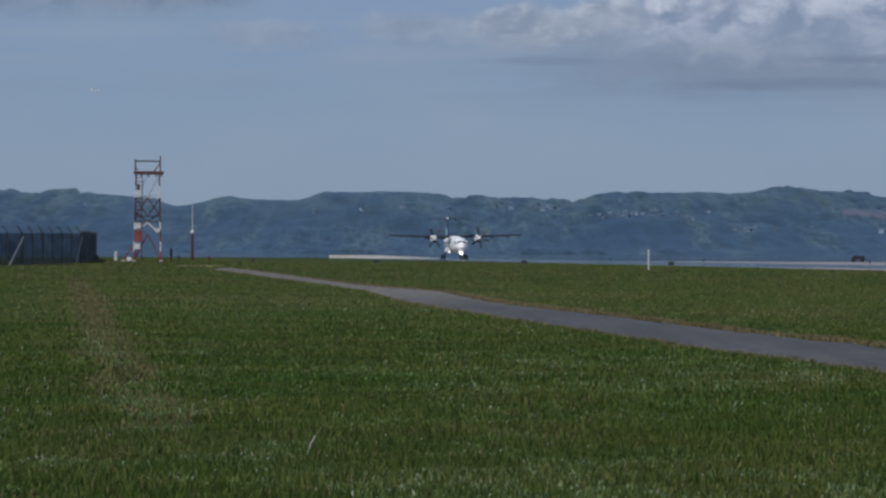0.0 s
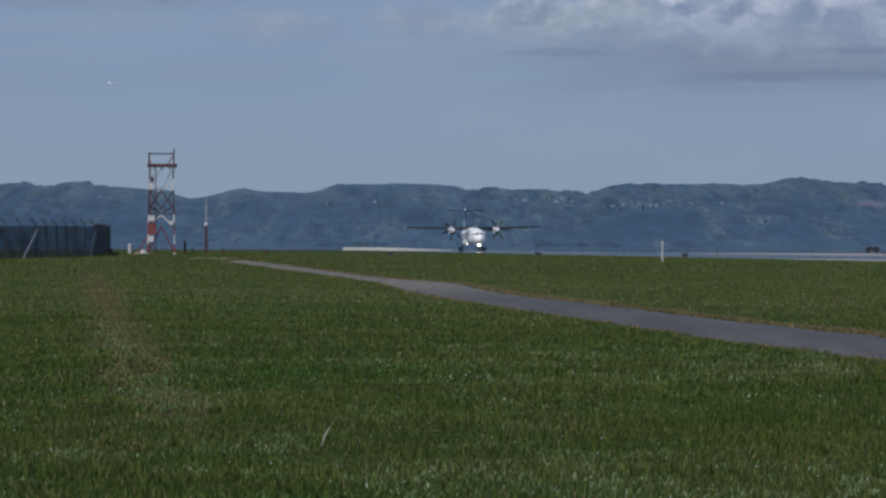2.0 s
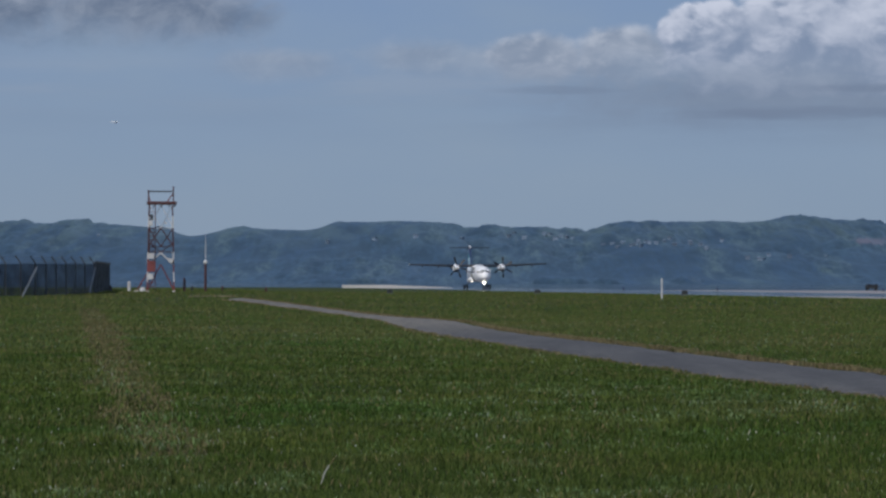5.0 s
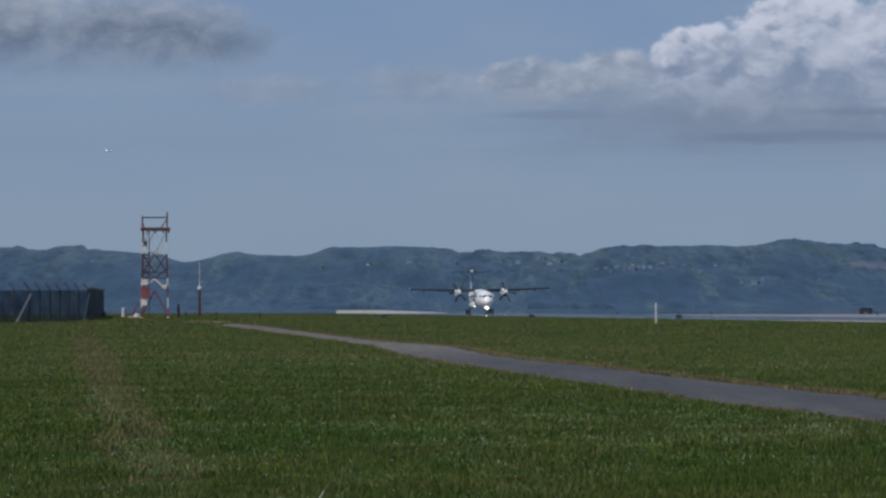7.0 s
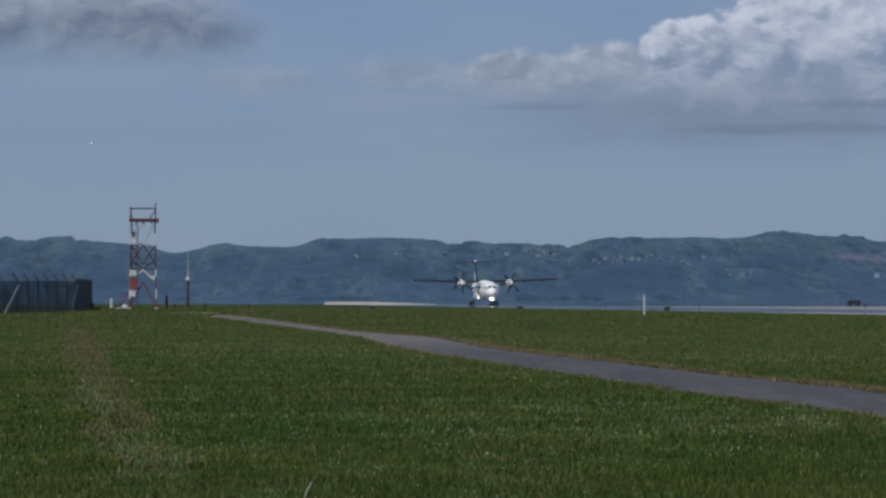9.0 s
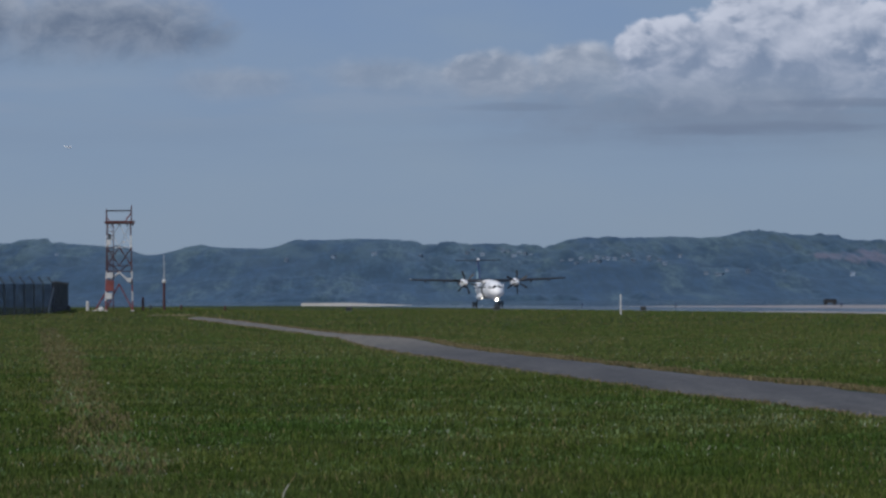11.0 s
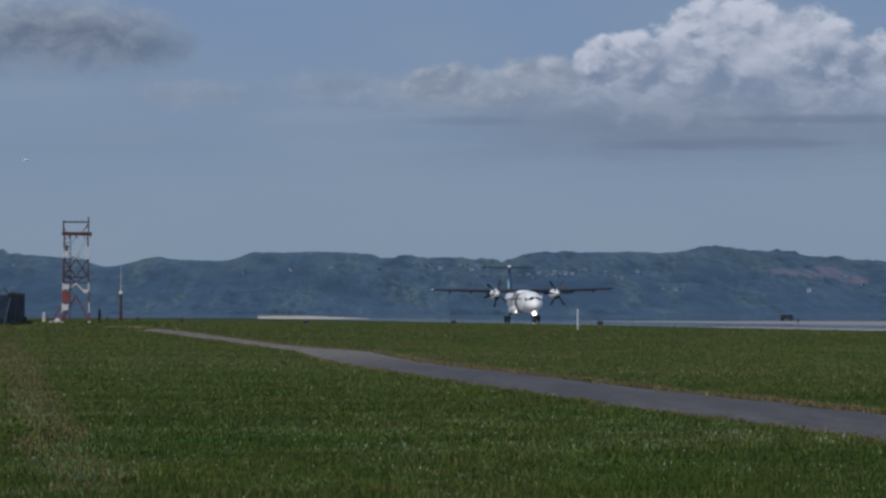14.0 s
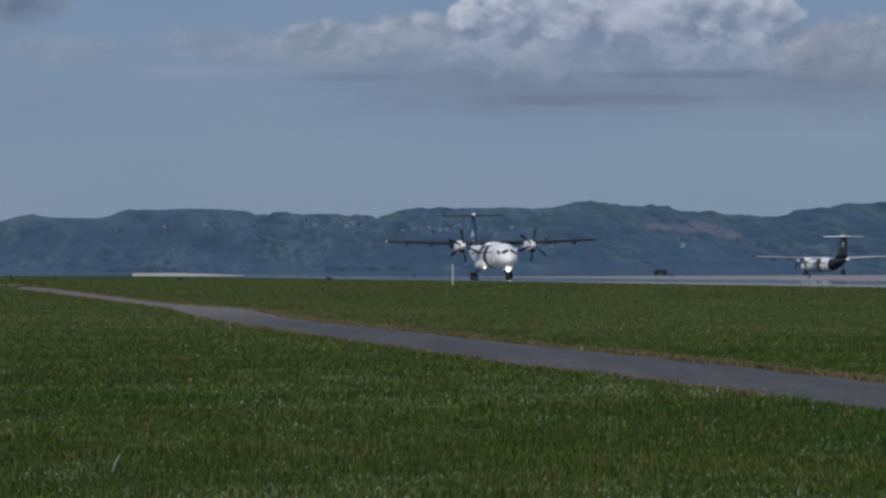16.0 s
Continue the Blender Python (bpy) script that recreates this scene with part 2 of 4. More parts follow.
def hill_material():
    """Bush, pasture and cut banks on the far hills, blue haze in their colours."""
    m = bpy.data.materials.new("hazed_wooded_hill")
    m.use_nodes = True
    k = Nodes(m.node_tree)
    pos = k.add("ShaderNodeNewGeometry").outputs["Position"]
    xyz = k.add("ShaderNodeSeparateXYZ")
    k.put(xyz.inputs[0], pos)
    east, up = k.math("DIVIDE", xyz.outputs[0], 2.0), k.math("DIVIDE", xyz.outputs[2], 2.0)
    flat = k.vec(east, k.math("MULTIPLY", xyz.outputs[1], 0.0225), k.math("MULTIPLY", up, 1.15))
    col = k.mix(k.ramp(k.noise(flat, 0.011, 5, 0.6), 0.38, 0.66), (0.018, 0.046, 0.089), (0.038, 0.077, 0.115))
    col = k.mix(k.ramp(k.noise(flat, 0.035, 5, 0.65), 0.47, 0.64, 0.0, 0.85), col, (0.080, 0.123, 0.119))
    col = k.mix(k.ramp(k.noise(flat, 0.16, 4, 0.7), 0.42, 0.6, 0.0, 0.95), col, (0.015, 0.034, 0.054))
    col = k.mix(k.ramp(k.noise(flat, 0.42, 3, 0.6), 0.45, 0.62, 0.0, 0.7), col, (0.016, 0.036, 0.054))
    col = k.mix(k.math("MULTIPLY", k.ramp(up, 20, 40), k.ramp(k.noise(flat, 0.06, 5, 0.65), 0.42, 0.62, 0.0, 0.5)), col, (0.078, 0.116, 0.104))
    # cut clay banks on the slope
    cuts = None
    for x0, z0, rx, rz in ((299, 29.5, 15, 3.6), (320, 28.5, 11, 5.0), (339, 30, 14, 7.0), (352, 25.0, 12, 4.5)):
        u = k.math("DIVIDE", k.math("SUBTRACT", east, x0), rx)
        v = k.math("DIVIDE", k.math("SUBTRACT", up, z0), rz)
        r = k.math("SUBTRACT", 1.0, k.math("ADD", k.math("MULTIPLY", u, u), k.math("MULTIPLY", v, v)))
        cuts = r if cuts is None else k.math("MAXIMUM", cuts, r)
    cuts = k.ramp(k.math("ADD", cuts, k.math("MULTIPLY", k.math("SUBTRACT", k.noise(flat, 0.14, 5, 0.7), 0.5), 3.6)), 0.0, 1.0)
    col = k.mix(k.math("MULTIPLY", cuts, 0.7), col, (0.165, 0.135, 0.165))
    b = k.add("ShaderNodeBsdfPrincipled")
    k.put(b.inputs["Base Color"], col)
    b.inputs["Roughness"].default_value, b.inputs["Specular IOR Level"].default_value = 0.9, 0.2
    # blue-tinted sheen stands in for the veil of distance haze
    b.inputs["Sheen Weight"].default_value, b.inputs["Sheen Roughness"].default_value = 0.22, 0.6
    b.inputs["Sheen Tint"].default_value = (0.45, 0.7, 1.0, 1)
    k.put(k.add("ShaderNodeOutputMaterial").inputs[0], b.outputs[0])
    return m


def net_material(name, thin, thick):
    m = bpy.data.materials.new(name)
    m.use_nodes = True
    k = Nodes(m.node_tree)
    pos = k.add("ShaderNodeTexCoord").outputs["Object"]
    b = k.add("ShaderNodeBsdfPrincipled")
    k.put(b.inputs["Base Color"], k.mix(k.noise(pos, 2.0), (0.034, 0.047, 0.066), (0.064, 0.078, 0.104)))
    b.inputs["Roughness"].default_value = 0.8
    s = k.add("ShaderNodeMixShader")
    k.put(s.inputs[0], k.ramp(k.noise(pos, 1.1, 3), 0.3, 0.7, thin, thick))
    k.put(s.inputs[1], k.add("ShaderNodeBsdfTransparent").outputs[0])
    k.put(s.inputs[2], b.outputs[0])
    k.put(k.add("ShaderNodeOutputMaterial").inputs[0], s.outputs[0])
    return m


TURF = turf_material()
BLADES = blade_material("grass_blades", (0.076, 0.150, 0.022), (0.162, 0.208, 0.040), (0.30, 0.24, 0.11), 0.14, 0.9, 0.42)
FIELD = blade_material("coarse_field_grass", (0.098, 0.172, 0.034), (0.185, 0.215, 0.056), (0.27, 0.21, 0.10), 0.20, 0.62)
LUSH = blade_material("lush_weed_leaves", (0.16, 0.30, 0.07), (0.28, 0.40, 0.16), (0.50, 0.52, 0.40), 0.18)
WORN = blade_material("worn_brown_grass", (0.20, 0.185, 0.072), (0.26, 0.225, 0.10), (0.34, 0.285, 0.16), 0.3)
DRY = blade_material("dry_grass", (0.25, 0.21, 0.10), (0.35, 0.28, 0.15), (0.46, 0.38, 0.22), 0.3)
FLOWER = surface("pale_flower", (0.42, 0.42, 0.36), 0.8)
def road_material():
    """Worn asphalt near by, going over to paler, gravelly seal farther along, with tyre-darkened and patched stretches."""
    m = bpy.data.materials.new("worn_road_seal")
    m.use_nodes = True
    k = Nodes(m.node_tree)
    pos = k.add("ShaderNodeNewGeometry").outputs["Position"]
    xyz = k.add("ShaderNodeSeparateXYZ")
    k.put(xyz.inputs[0], pos)
    along = k.vec(xyz.outputs[0], k.math("MULTIPLY", xyz.outputs[1], 0.12))
    col = k.mix(k.ramp(k.noise(along, 0.9, 5, 0.6), 0.35, 0.68), (0.086, 0.083, 0.084), (0.132, 0.126, 0.122))
    worn_far = k.math("MULTIPLY", k.ramp(xyz.outputs[1], 84, 118), k.ramp(k.noise(along, 1.6, 4, 0.6), 0.3, 0.6, 0.5, 1.0))
    col = k.mix(worn_far, col, (0.25, 0.225, 0.185))
    col = k.mix(k.ramp(k.noise(pos, 9.0, 5, 0.75), 0.4, 0.68, 0.0, 0.75), col, (0.052, 0.053, 0.054))
    col = k.mix(k.ramp(k.noise(along, 3.0, 3, 0.6), 0.55, 0.7, 0.0, 0.7), col, (0.064, 0.063, 0.066))
    col = k.mix(k.ramp(k.noise(pos, 2.4, 5, 0.7), 0.52, 0.72, 0.0, 0.6), col, (0.17, 0.16, 0.15))
    b = k.add("ShaderNodeBsdfPrincipled")
    k.put(b.inputs["Base Color"], col)
    b.inputs["Roughness"].default_value, b.inputs["Specular IOR Level"].default_value = 0.9, 0.3
    n = k.add("ShaderNodeBump")
    n.inputs["Strength"].default_value = 0.15
    k.put(n.inputs["Height"], k.noise(pos, 30.0, 4))
    k.put(b.inputs["Normal"], n.outputs[0])
    k.put(k.add("ShaderNodeOutputMaterial").inputs[0], b.outputs[0])
    return m


ASPHALT = road_material()
RUNWAY = surface("runway_asphalt", (0.20, 0.20, 0.205), 0.14, scale=-0.12, spread=0.12, spec=0.5)
APRON = surface("apron_concrete", (0.30, 0.275, 0.27), 0.85, scale=-0.1, spread=0.12)
CONCRETE = surface("pale_concrete", (0.45, 0.44, 0.42), 0.85, scale=0.6, spread=0.15, bump=0.3)
WATER = surface("calm_inlet_water", (0.03, 0.05, 0.07), 0.11, scale=-0.02, spread=0.2)
# far pavement's dark gloss imitates the mirage that shows the hills' colour
MIRAGETAR = surface("mirage_dark_asphalt", (0.05, 0.055, 0.065), 0.11, scale=-0.05, spread=0.2)
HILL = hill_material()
EARTH = surface("bare_dry_earth", (0.23, 0.18, 0.12), 0.95, scale=0.8, spread=0.3, bump=0.3)
NET = net_material("dark_netting", 0.42, 0.68)
DENSENET = net_material("close_woven_dark_netting", 0.55, 0.85)
RED = surface("red_paint", (0.17, 0.045, 0.045), 0.6, scale=1.5, spread=0.3)
DARKRED = surface("faded_dark_red_paint", (0.070, 0.026, 0.028), 0.65, scale=1.5, spread=0.3)
WHITE = surface("weathered_white_paint", (0.54, 0.54, 0.55), 0.6, scale=1.5, spread=0.12)
GALV = surface("galvanised_steel", (0.22, 0.235, 0.25), 0.5, 0.6, scale=3.0)
DARKSTEEL = surface("dark_steel", (0.05, 0.055, 0.06), 0.55, 0.3, scale=3.0)
SKIN = surface("white_aircraft_paint", (0.92, 0.92, 0.92), 0.32, scale=0.5, spread=0.04)
# wing base colour is near-black, the same above and below
WINGSKIN = surface("near_black_wing_skin", (0.016, 0.021, 0.032), 0.5, scale=0.5, spread=0.1)
BOOT = surface("black_deicing_rubber", (0.012, 0.012, 0.014), 0.5, scale=1.0)
GLASS = surface("dark_cockpit_glass", (0.012, 0.015, 0.02), 0.08, scale=1.0, spread=0.05)
NAVY = surface("dark_blue_livery", (0.018, 0.035, 0.11), 0.35, scale=0.5, spread=0.1)
TEAL = surface("teal_livery", (0.02, 0.16, 0.22), 0.35, scale=0.5, spread=0.1)
PALETEAL = surface("pale_teal_livery", (0.34, 0.53, 0.60), 0.35, scale=0.5, spread=0.1)
BLACK = surface("plain_black", (0.014, 0.014, 0.016), 0.4, scale=0.5, spread=0.1)
TYRE = surface("tyre_rubber", (0.016, 0.016, 0.017), 0.85, scale=4.0)
HUB = surface("wheel_hub_metal", (0.45, 0.45, 0.46), 0.4, 0.7, scale=4.0)
LANDING = glowing("landing_light_glow", (1.0, 0.92, 0.74), 9.0)
DIMLIGHT = glowing("taxi_light_glow", (1.0, 0.95, 0.85), 2.4)
# far roofs and walls: distance haze put in as bluer base colours
ROOFS = [surface("hazed_roof_iron", c, 0.6, scale=0.4) for c in ((0.12, 0.165, 0.225), (0.09, 0.135, 0.19), (0.19, 0.25, 0.33))]
HOUSEWALLS = [surface("hazed_house_wall", c, 0.8, scale=0.4) for c in ((0.19, 0.255, 0.34), (0.23, 0.305, 0.40), (0.13, 0.18, 0.25))]


# ---- building helpers ----
def mesh_from(name, bm, material, smooth=False):
    me = bpy.data.meshes.new(name)
    bmesh.ops.recalc_face_normals(bm, faces=bm.faces[:])
    if smooth:
        for fc in bm.faces:
            fc.smooth = True
    bm.to_mesh(me)
    bm.free()
    me.materials.append(material)
    return me


def part(name, bm, material, parent=None, label="", smooth=False, at=None):
    ob = new(name, mesh_from(name, bm, material, smooth))
    ob.parent = parent
    if at is not None:
        ob.matrix_basis = at
    return tagged(ob, label)


def root(name, at, label, category, group="", kind=""):
    ob = new(name)
    ob.matrix_basis = at
    return tagged(ob, label, category, group, kind)


def box(bm, size, at=Matrix(), bevel=0.0):
    r = bmesh.ops.create_cube(bm, size=1.0, matrix=at @ Matrix.Diagonal((*size, 1)))
    if bevel:
        vs = r["verts"]
        es = list({e for v in vs for e in v.link_edges})
        bmesh.ops.bevel(bm, geom=es, offset=bevel, segments=2, affect="EDGES", profile=0.6)


def rod(bm, a, b, r, r2=None, sides=8):
    a, b = Vector(a), Vector(b)
    d = b - a
    m = Matrix.Translation((a + b) / 2) @ d.to_track_quat("Z", "Y").to_matrix().to_4x4()
    bmesh.ops.create_cone(bm, cap_ends=True, segments=sides, radius1=r, radius2=r if r2 is None else r2, depth=d.length, matrix=m)


def loft(bm, rings, close=True):
    """Skin through rings of points, all of the same count."""
    rows = [[bm.verts.new(p) for p in ring] for ring in rings]
    n = len(rows[0])
    for a, b in zip(rows, rows[1:]):
        for i in range(n):
            bm.faces.new((a[i], a[(i + 1) % n], b[(i + 1) % n], b[i]))
    if close:
        bm.faces.new(rows[0])
        bm.faces.new(rows[-1])


def oval(x, y, z, ry, rz, n=24, flat=1.0):
    pts = []
    for i in range(n):
        a = 2 * math.pi * i / n
        pts.append((x, y + ry * math.cos(a), z + rz * math.sin(a) * (flat if math.sin(a) < 0 else 1.0)))
    return pts


def mesh_arrays(name, co, faces, material, smooth=False):
    """A mesh from arrays: co (n, 3) and faces (m, 3 or 4)."""
    me = bpy.data.meshes.new(name)
    k = faces.shape[1]
    me.vertices.add(len(co))
    me.vertices.foreach_set("co", co.astype(np.float32).ravel())
    me.loops.add(faces.size)
    me.loops.foreach_set("vertex_index", faces.astype(np.int32).ravel())
    me.polygons.add(len(faces))
    me.polygons.foreach_set("loop_start", np.arange(len(faces), dtype=np.int32) * k)
    if smooth:
        me.polygons.foreach_set("use_smooth", np.ones(len(faces), dtype=bool))
    me.update(calc_edges=True)
    me.validate()
    me.materials.append(material)
    return me


def ease(a, b, x):
    t = np.clip((x - a) / (b - a), 0, 1)
    return t * t * (3 - 2 * t)


# ---- ground ----
# The runway's centre line: x + RUN_K * y = RUN_A. s is the distance from it, positive away from the camera.
RUN_K, RUN_A = 0.12, 71.6
RUN_N = math.hypot(1, RUN_K)
RUN_Z = 0.58


def run_s(x, y):
    return (x + RUN_K * y - RUN_A) / RUN_N


def height(x, y):
    """Lie of the land: a hollow at the camera, a low bank by the fence, the runway's level beyond."""
    x, y = np.asarray(x, float), np.asarray(y, float)
    d = np.hypot(x, y)
    u = x / np.maximum(np.abs(y), 1)
    left = ease(0.02, 0.075, -u) * (y > 0)
    z = 0.55 * ease(60, 260, d) + left * (0.5 * ease(50, 220, d) - 0.5 * ease(255, 340, d)) + 0.2 * ease(0.07, 0.17, u) * ease(90, 200, d)
    return np.where(y > 100, z + (0.55 - z) * ease(-20, -14, run_s(x, y)), z)


def wobble(x, y, scale, seed=0):
    """Cheap smooth noise in -1..1 from crossed waves."""
    r = np.random.RandomState(seed + 11)
    out = 0
    for _ in range(6):
        a, f, p = r.uniform(0, 2 * np.pi), r.uniform(0.6, 1.7) / scale, r.uniform(0, 6.28)
        out = out + np.sin((x * np.cos(a) + y * np.sin(a)) * f * 6.28 + p)
    return out / 6


def lattice(x, y, size, seed=0, billow=False):
    """Value noise in 0..1 on a grid of cells; billow gives round lumps."""
    gx, gy = x / size + seed * 7.3, y / size + seed * 3.1
    ix, iy = np.floor(gx), np.floor(gy)

    def cell(a, b):
        h = np.sin(a * 127.1 + b * 311.7 + seed * 17.0) * 43758.5453
        return h - np.floor(h)

    fx, fy = gx - ix, gy - iy
    fx, fy = fx * fx * (3 - 2 * fx), fy * fy * (3 - 2 * fy)
    v = (cell(ix, iy) * (1 - fx) + cell(ix + 1, iy) * fx) * (1 - fy) + (cell(ix, iy + 1) * (1 - fx) + cell(ix + 1, iy + 1) * fx) * fy
    return 1 - np.abs(2 * v - 1) ** 1.5 if billow else v


def build_ground():
    rad = np.concatenate([[0.02, 0.5], np.geomspace(3, 4800, 190)])
    ang = np.radians(np.concatenate([np.linspace(-18, 24, 240), np.linspace(24, 342, 90)[1:-1]]))
    R, A = np.meshgrid(rad, ang, indexing="ij")
    X, Y = R * np.sin(A), R * np.cos(A)
    Z = height(X, Y) + 0.03 * wobble(X, Y, 7.0) * ease(10, 30, R) * (R < 130)
    n = len(ang)
    i, j = np.meshgrid(np.arange(len(rad) - 1), np.arange(n), indexing="ij")
    a, b = i * n + j, i * n + (j + 1) % n
    faces = np.stack([a, b, b + n, a + n], -1).reshape(-1, 4)
    me = mesh_arrays("ground", np.stack([X, Y, Z], -1).reshape(-1, 3), faces[:, ::-1], TURF, True)
    bm = bmesh.new()
    bm.from_mesh(me)
    bm.verts.ensure_lookup_table()
    bm.faces.new(bm.verts[:n])
    bmesh.ops.recalc_face_normals(bm, faces=bm.faces[:])
    bm.to_mesh(me)
    bm.free()
    ob = new("ground", me)
    tagged(ob, "rough mown green airfield grass with a worn brown track", "grass field", kind="structure")


build_ground()

# The service road: its two edges in plan, near to far (x, y).
ROAD_LEFT = ((11.5, 8), (9.6, 22), (7.8, 34.4), (6.6, 43), (5.1, 52.3), (3.8, 63.6), (1.8, 80), (0.4, 91), (-0.9, 103), (-2.2, 122), (-3.9, 134), (-6.6, 146), (-9.2, 157), (-11.6, 166))
ROAD_RIGHT = ((15.6, 8), (13.0, 22), (11.0, 34.4), (9.7, 43), (8.55, 53), (7.1, 63.5), (5.2, 79), (3.5, 91), (2.2, 103), (1.1, 119), (-1.4, 129), (-4.6, 149), (-8.0, 165), (-11.2, 176))


def road_edge(knots, t):
    """Smooth point along an edge, t from 0 to 1."""
    f = t * (len(knots) - 1)
    i = min(int(f), len(knots) - 2)
    f -= i
    p = [knots[max(0, min(len(knots) - 1, i + q))] for q in (-1, 0, 1, 2)]
    return [0.5 * (2 * b + (c - a) * f + (2 * a - 5 * b + 4 * c - d) * f * f + (3 * b - a - 3 * c + d) * f ** 3) for a, b, c, d in zip(*p)]


def build_road():
    n, m = 260, 9
    co = []
    for i in range(n):
        t = i / (n - 1)
        l, r = road_edge(ROAD_LEFT, t), road_edge(ROAD_RIGHT, t)
        w = 0.20 * float(wobble(l[0], l[1], 4.3, 3)) + 0.12 * float(wobble(l[0], l[1], 0.6, 4))
        v = 0.20 * float(wobble(r[0], r[1], 3.9, 5)) + 0.12 * float(wobble(r[0], r[1], 0.5, 6))
        for j in range(m):
            q = j / (m - 1)
            x = (l[0] + w) * (1 - q) + (r[0] + v) * q
            y = l[1] * (1 - q) + r[1] * q
            co.append((x, y, float(height(x, y)) + (0.045 + 0.03 * (1 - (2 * q - 1) ** 2) if 0 < j < m - 1 else -0.05)))
    i, j = np.meshgrid(np.arange(n - 1), np.arange(m - 1), indexing="ij")
    a = i * m + j
    faces = np.stack([a, a + 1, a + m + 1, a + m], -1).reshape(-1, 4)
    ob = new("road", mesh_arrays("road", np.array(co), faces, ASPHALT, True))
    tagged(ob, "narrow worn grey asphalt service road through the grass", "road", kind="structure")


build_road()


def strip(name, s0, s1, y0, y1, z, material, label, category):
    """A paved band along the runway, from s0 to s1 across and y0 to y1 along."""
    bm = bmesh.new()
    n = 40
    top = []
    for i in range(n + 1):
        y = y0 + (y1 - y0) * i / n
        top.append([bm.verts.new((RUN_A - RUN_K * y + s * RUN_N, y, zz)) for s, zz in ((s0, z - 0.3), (s0, z), (s1, z), (s1, z - 0.3))])
    for a, b in zip(top, top[1:]):
        for q in range(3):
            bm.faces.new((a[q], a[q + 1], b[q + 1], b[q]))
    ob = new(name, mesh_from(name, bm, material))
    tagged(ob, label, category, kind="structure")


strip("pavement_shoulder", -12.52, -5.0, -120, 255, RUN_Z + 0.004, APRON, "pale worn shoulder along the runway", "runway shoulder")
strip("runway", -12.5, 17.0, -120, 652, RUN_Z, RUNWAY, "long grey asphalt runway beside mown grass", "runway")
strip("pavement", 17.0, 330.0, 120, 470, RUN_Z - 0.02, APRON, "wide pale concrete aircraft apron beyond the runway", "apron")
# pavement_dark: added dark sheet that mirrors the hills as mirage would
strip("pavement_dark", 17.0, 330.0, 470, 654, RUN_Z - 0.025, MIRAGETAR, "far apron ground made dark and mirror-smooth to stand in for mirage", "taxiway")



def build_water():
    """Still inlet between the airfield and the foot of the hills."""
    bm = bmesh.new()
    loft(bm, [[(x, 656, 0.50), (x, 656, 0.575), (x, 3500, 0.575), (x, 3500, 0.50)] for x in (-1500, -750, 0, 750, 1500, 2200)])
    tagged(new("water", mesh_from("water", bm, WATER)), "calm blue-grey inlet below the hills", "water", kind="structure")


build_water()

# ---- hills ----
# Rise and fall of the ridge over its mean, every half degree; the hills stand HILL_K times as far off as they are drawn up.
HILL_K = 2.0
RIDGE_FROM, RIDGE_STEP = -8.8, 0.5
RIDGE = (0.9, 1.7, 2.0, -2.9, 2.4, 1.7, -1.8, -2.6, -15.1, -10.8, -0.2, -3.8, -3.7, -8.3, 9.2, 4.0, 7.0, 5.7, 5.8, -8.1, 5.6, -5.4, 5.0, -12.9, -1.1, 8.0, 2.8, 6.4, 5.9, 7.5, 2.5, 11.4, 15.1, 6.0, 7.0, 0.7, 2.4, -9.0, -4.4, -16.0, 5.3, 1.8, 8.4, 8.9, -0.7)


def ridge(az):
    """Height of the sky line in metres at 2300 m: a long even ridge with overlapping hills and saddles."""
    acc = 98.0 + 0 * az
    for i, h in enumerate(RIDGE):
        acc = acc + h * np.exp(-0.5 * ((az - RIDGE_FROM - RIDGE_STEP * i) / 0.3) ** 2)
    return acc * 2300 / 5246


def hill_height(az, r):
    """Rise from the plain's edge to the ridge, cut by gullies, then level behind."""
    q = ease(1700, 2300, r)
    x, y = r * np.sin(np.radians(az)), r * np.cos(np.radians(az))
    gully = wobble(x + 0.25 * y, y * 0.4, 170, 21) * 0.30 + wobble(x - 0.3 * y, y * 0.5, 70, 22) * 0.16
    prof = q ** 0.95 + gully * q * (1 - q) * 2.6
    return ridge(az) * np.maximum(prof, 0) + 0.55 + 1.7 * q


def build_hills():
    az = np.linspace(-16, 21, 1150)
    rad = np.concatenate([np.linspace(1700, 2320, 200), np.linspace(2345, 2440, 5)])
    R, A = np.meshgrid(rad, az, indexing="ij")
    X, Y = R * np.sin(np.radians(A)), R * np.cos(np.radians(A))
    Z = hill_height(A, np.minimum(R, 2300)) - 0.01 * np.maximum(R - 2330, 0)
    wood = 0.2 + 0.8 * ease(0.36, 0.58, lattice(X, Y * 0.25, 60, 33) * 0.65 + lattice(X, Y * 0.2, 20, 34) * 0.35)
    crowns = lattice(X, Y * 0.22, 15, 31, True) * 3.0 + lattice(X, Y * 0.25, 7.5, 32, True) * 2.6 + lattice(X, Y * 0.35, 4.0, 35, True) * 1.2
    clump = 4.2 * ease(0.6, 0.85, lattice(X, Y * 0.25, 21, 36))
    Z = Z + (crowns + 0.8 * clump) * wood * ease(1700, 1730, R) - 5.2 * wood - 0.4
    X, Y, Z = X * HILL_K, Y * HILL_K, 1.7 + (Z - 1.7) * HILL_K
    n = len(az)
    i, j = np.meshgrid(np.arange(len(rad) - 1), np.arange(n - 1), indexing="ij")
    a = i * n + j
    faces = np.stack([a, a + 1, a + n + 1, a + n], -1).reshape(-1, 4)
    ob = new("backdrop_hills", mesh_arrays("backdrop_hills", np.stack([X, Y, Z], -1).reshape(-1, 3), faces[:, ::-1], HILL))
    tagged(ob, "blue-green wooded hills, distance haze put into their colour, with pasture and clay banks", "hills", kind="structure")


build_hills()


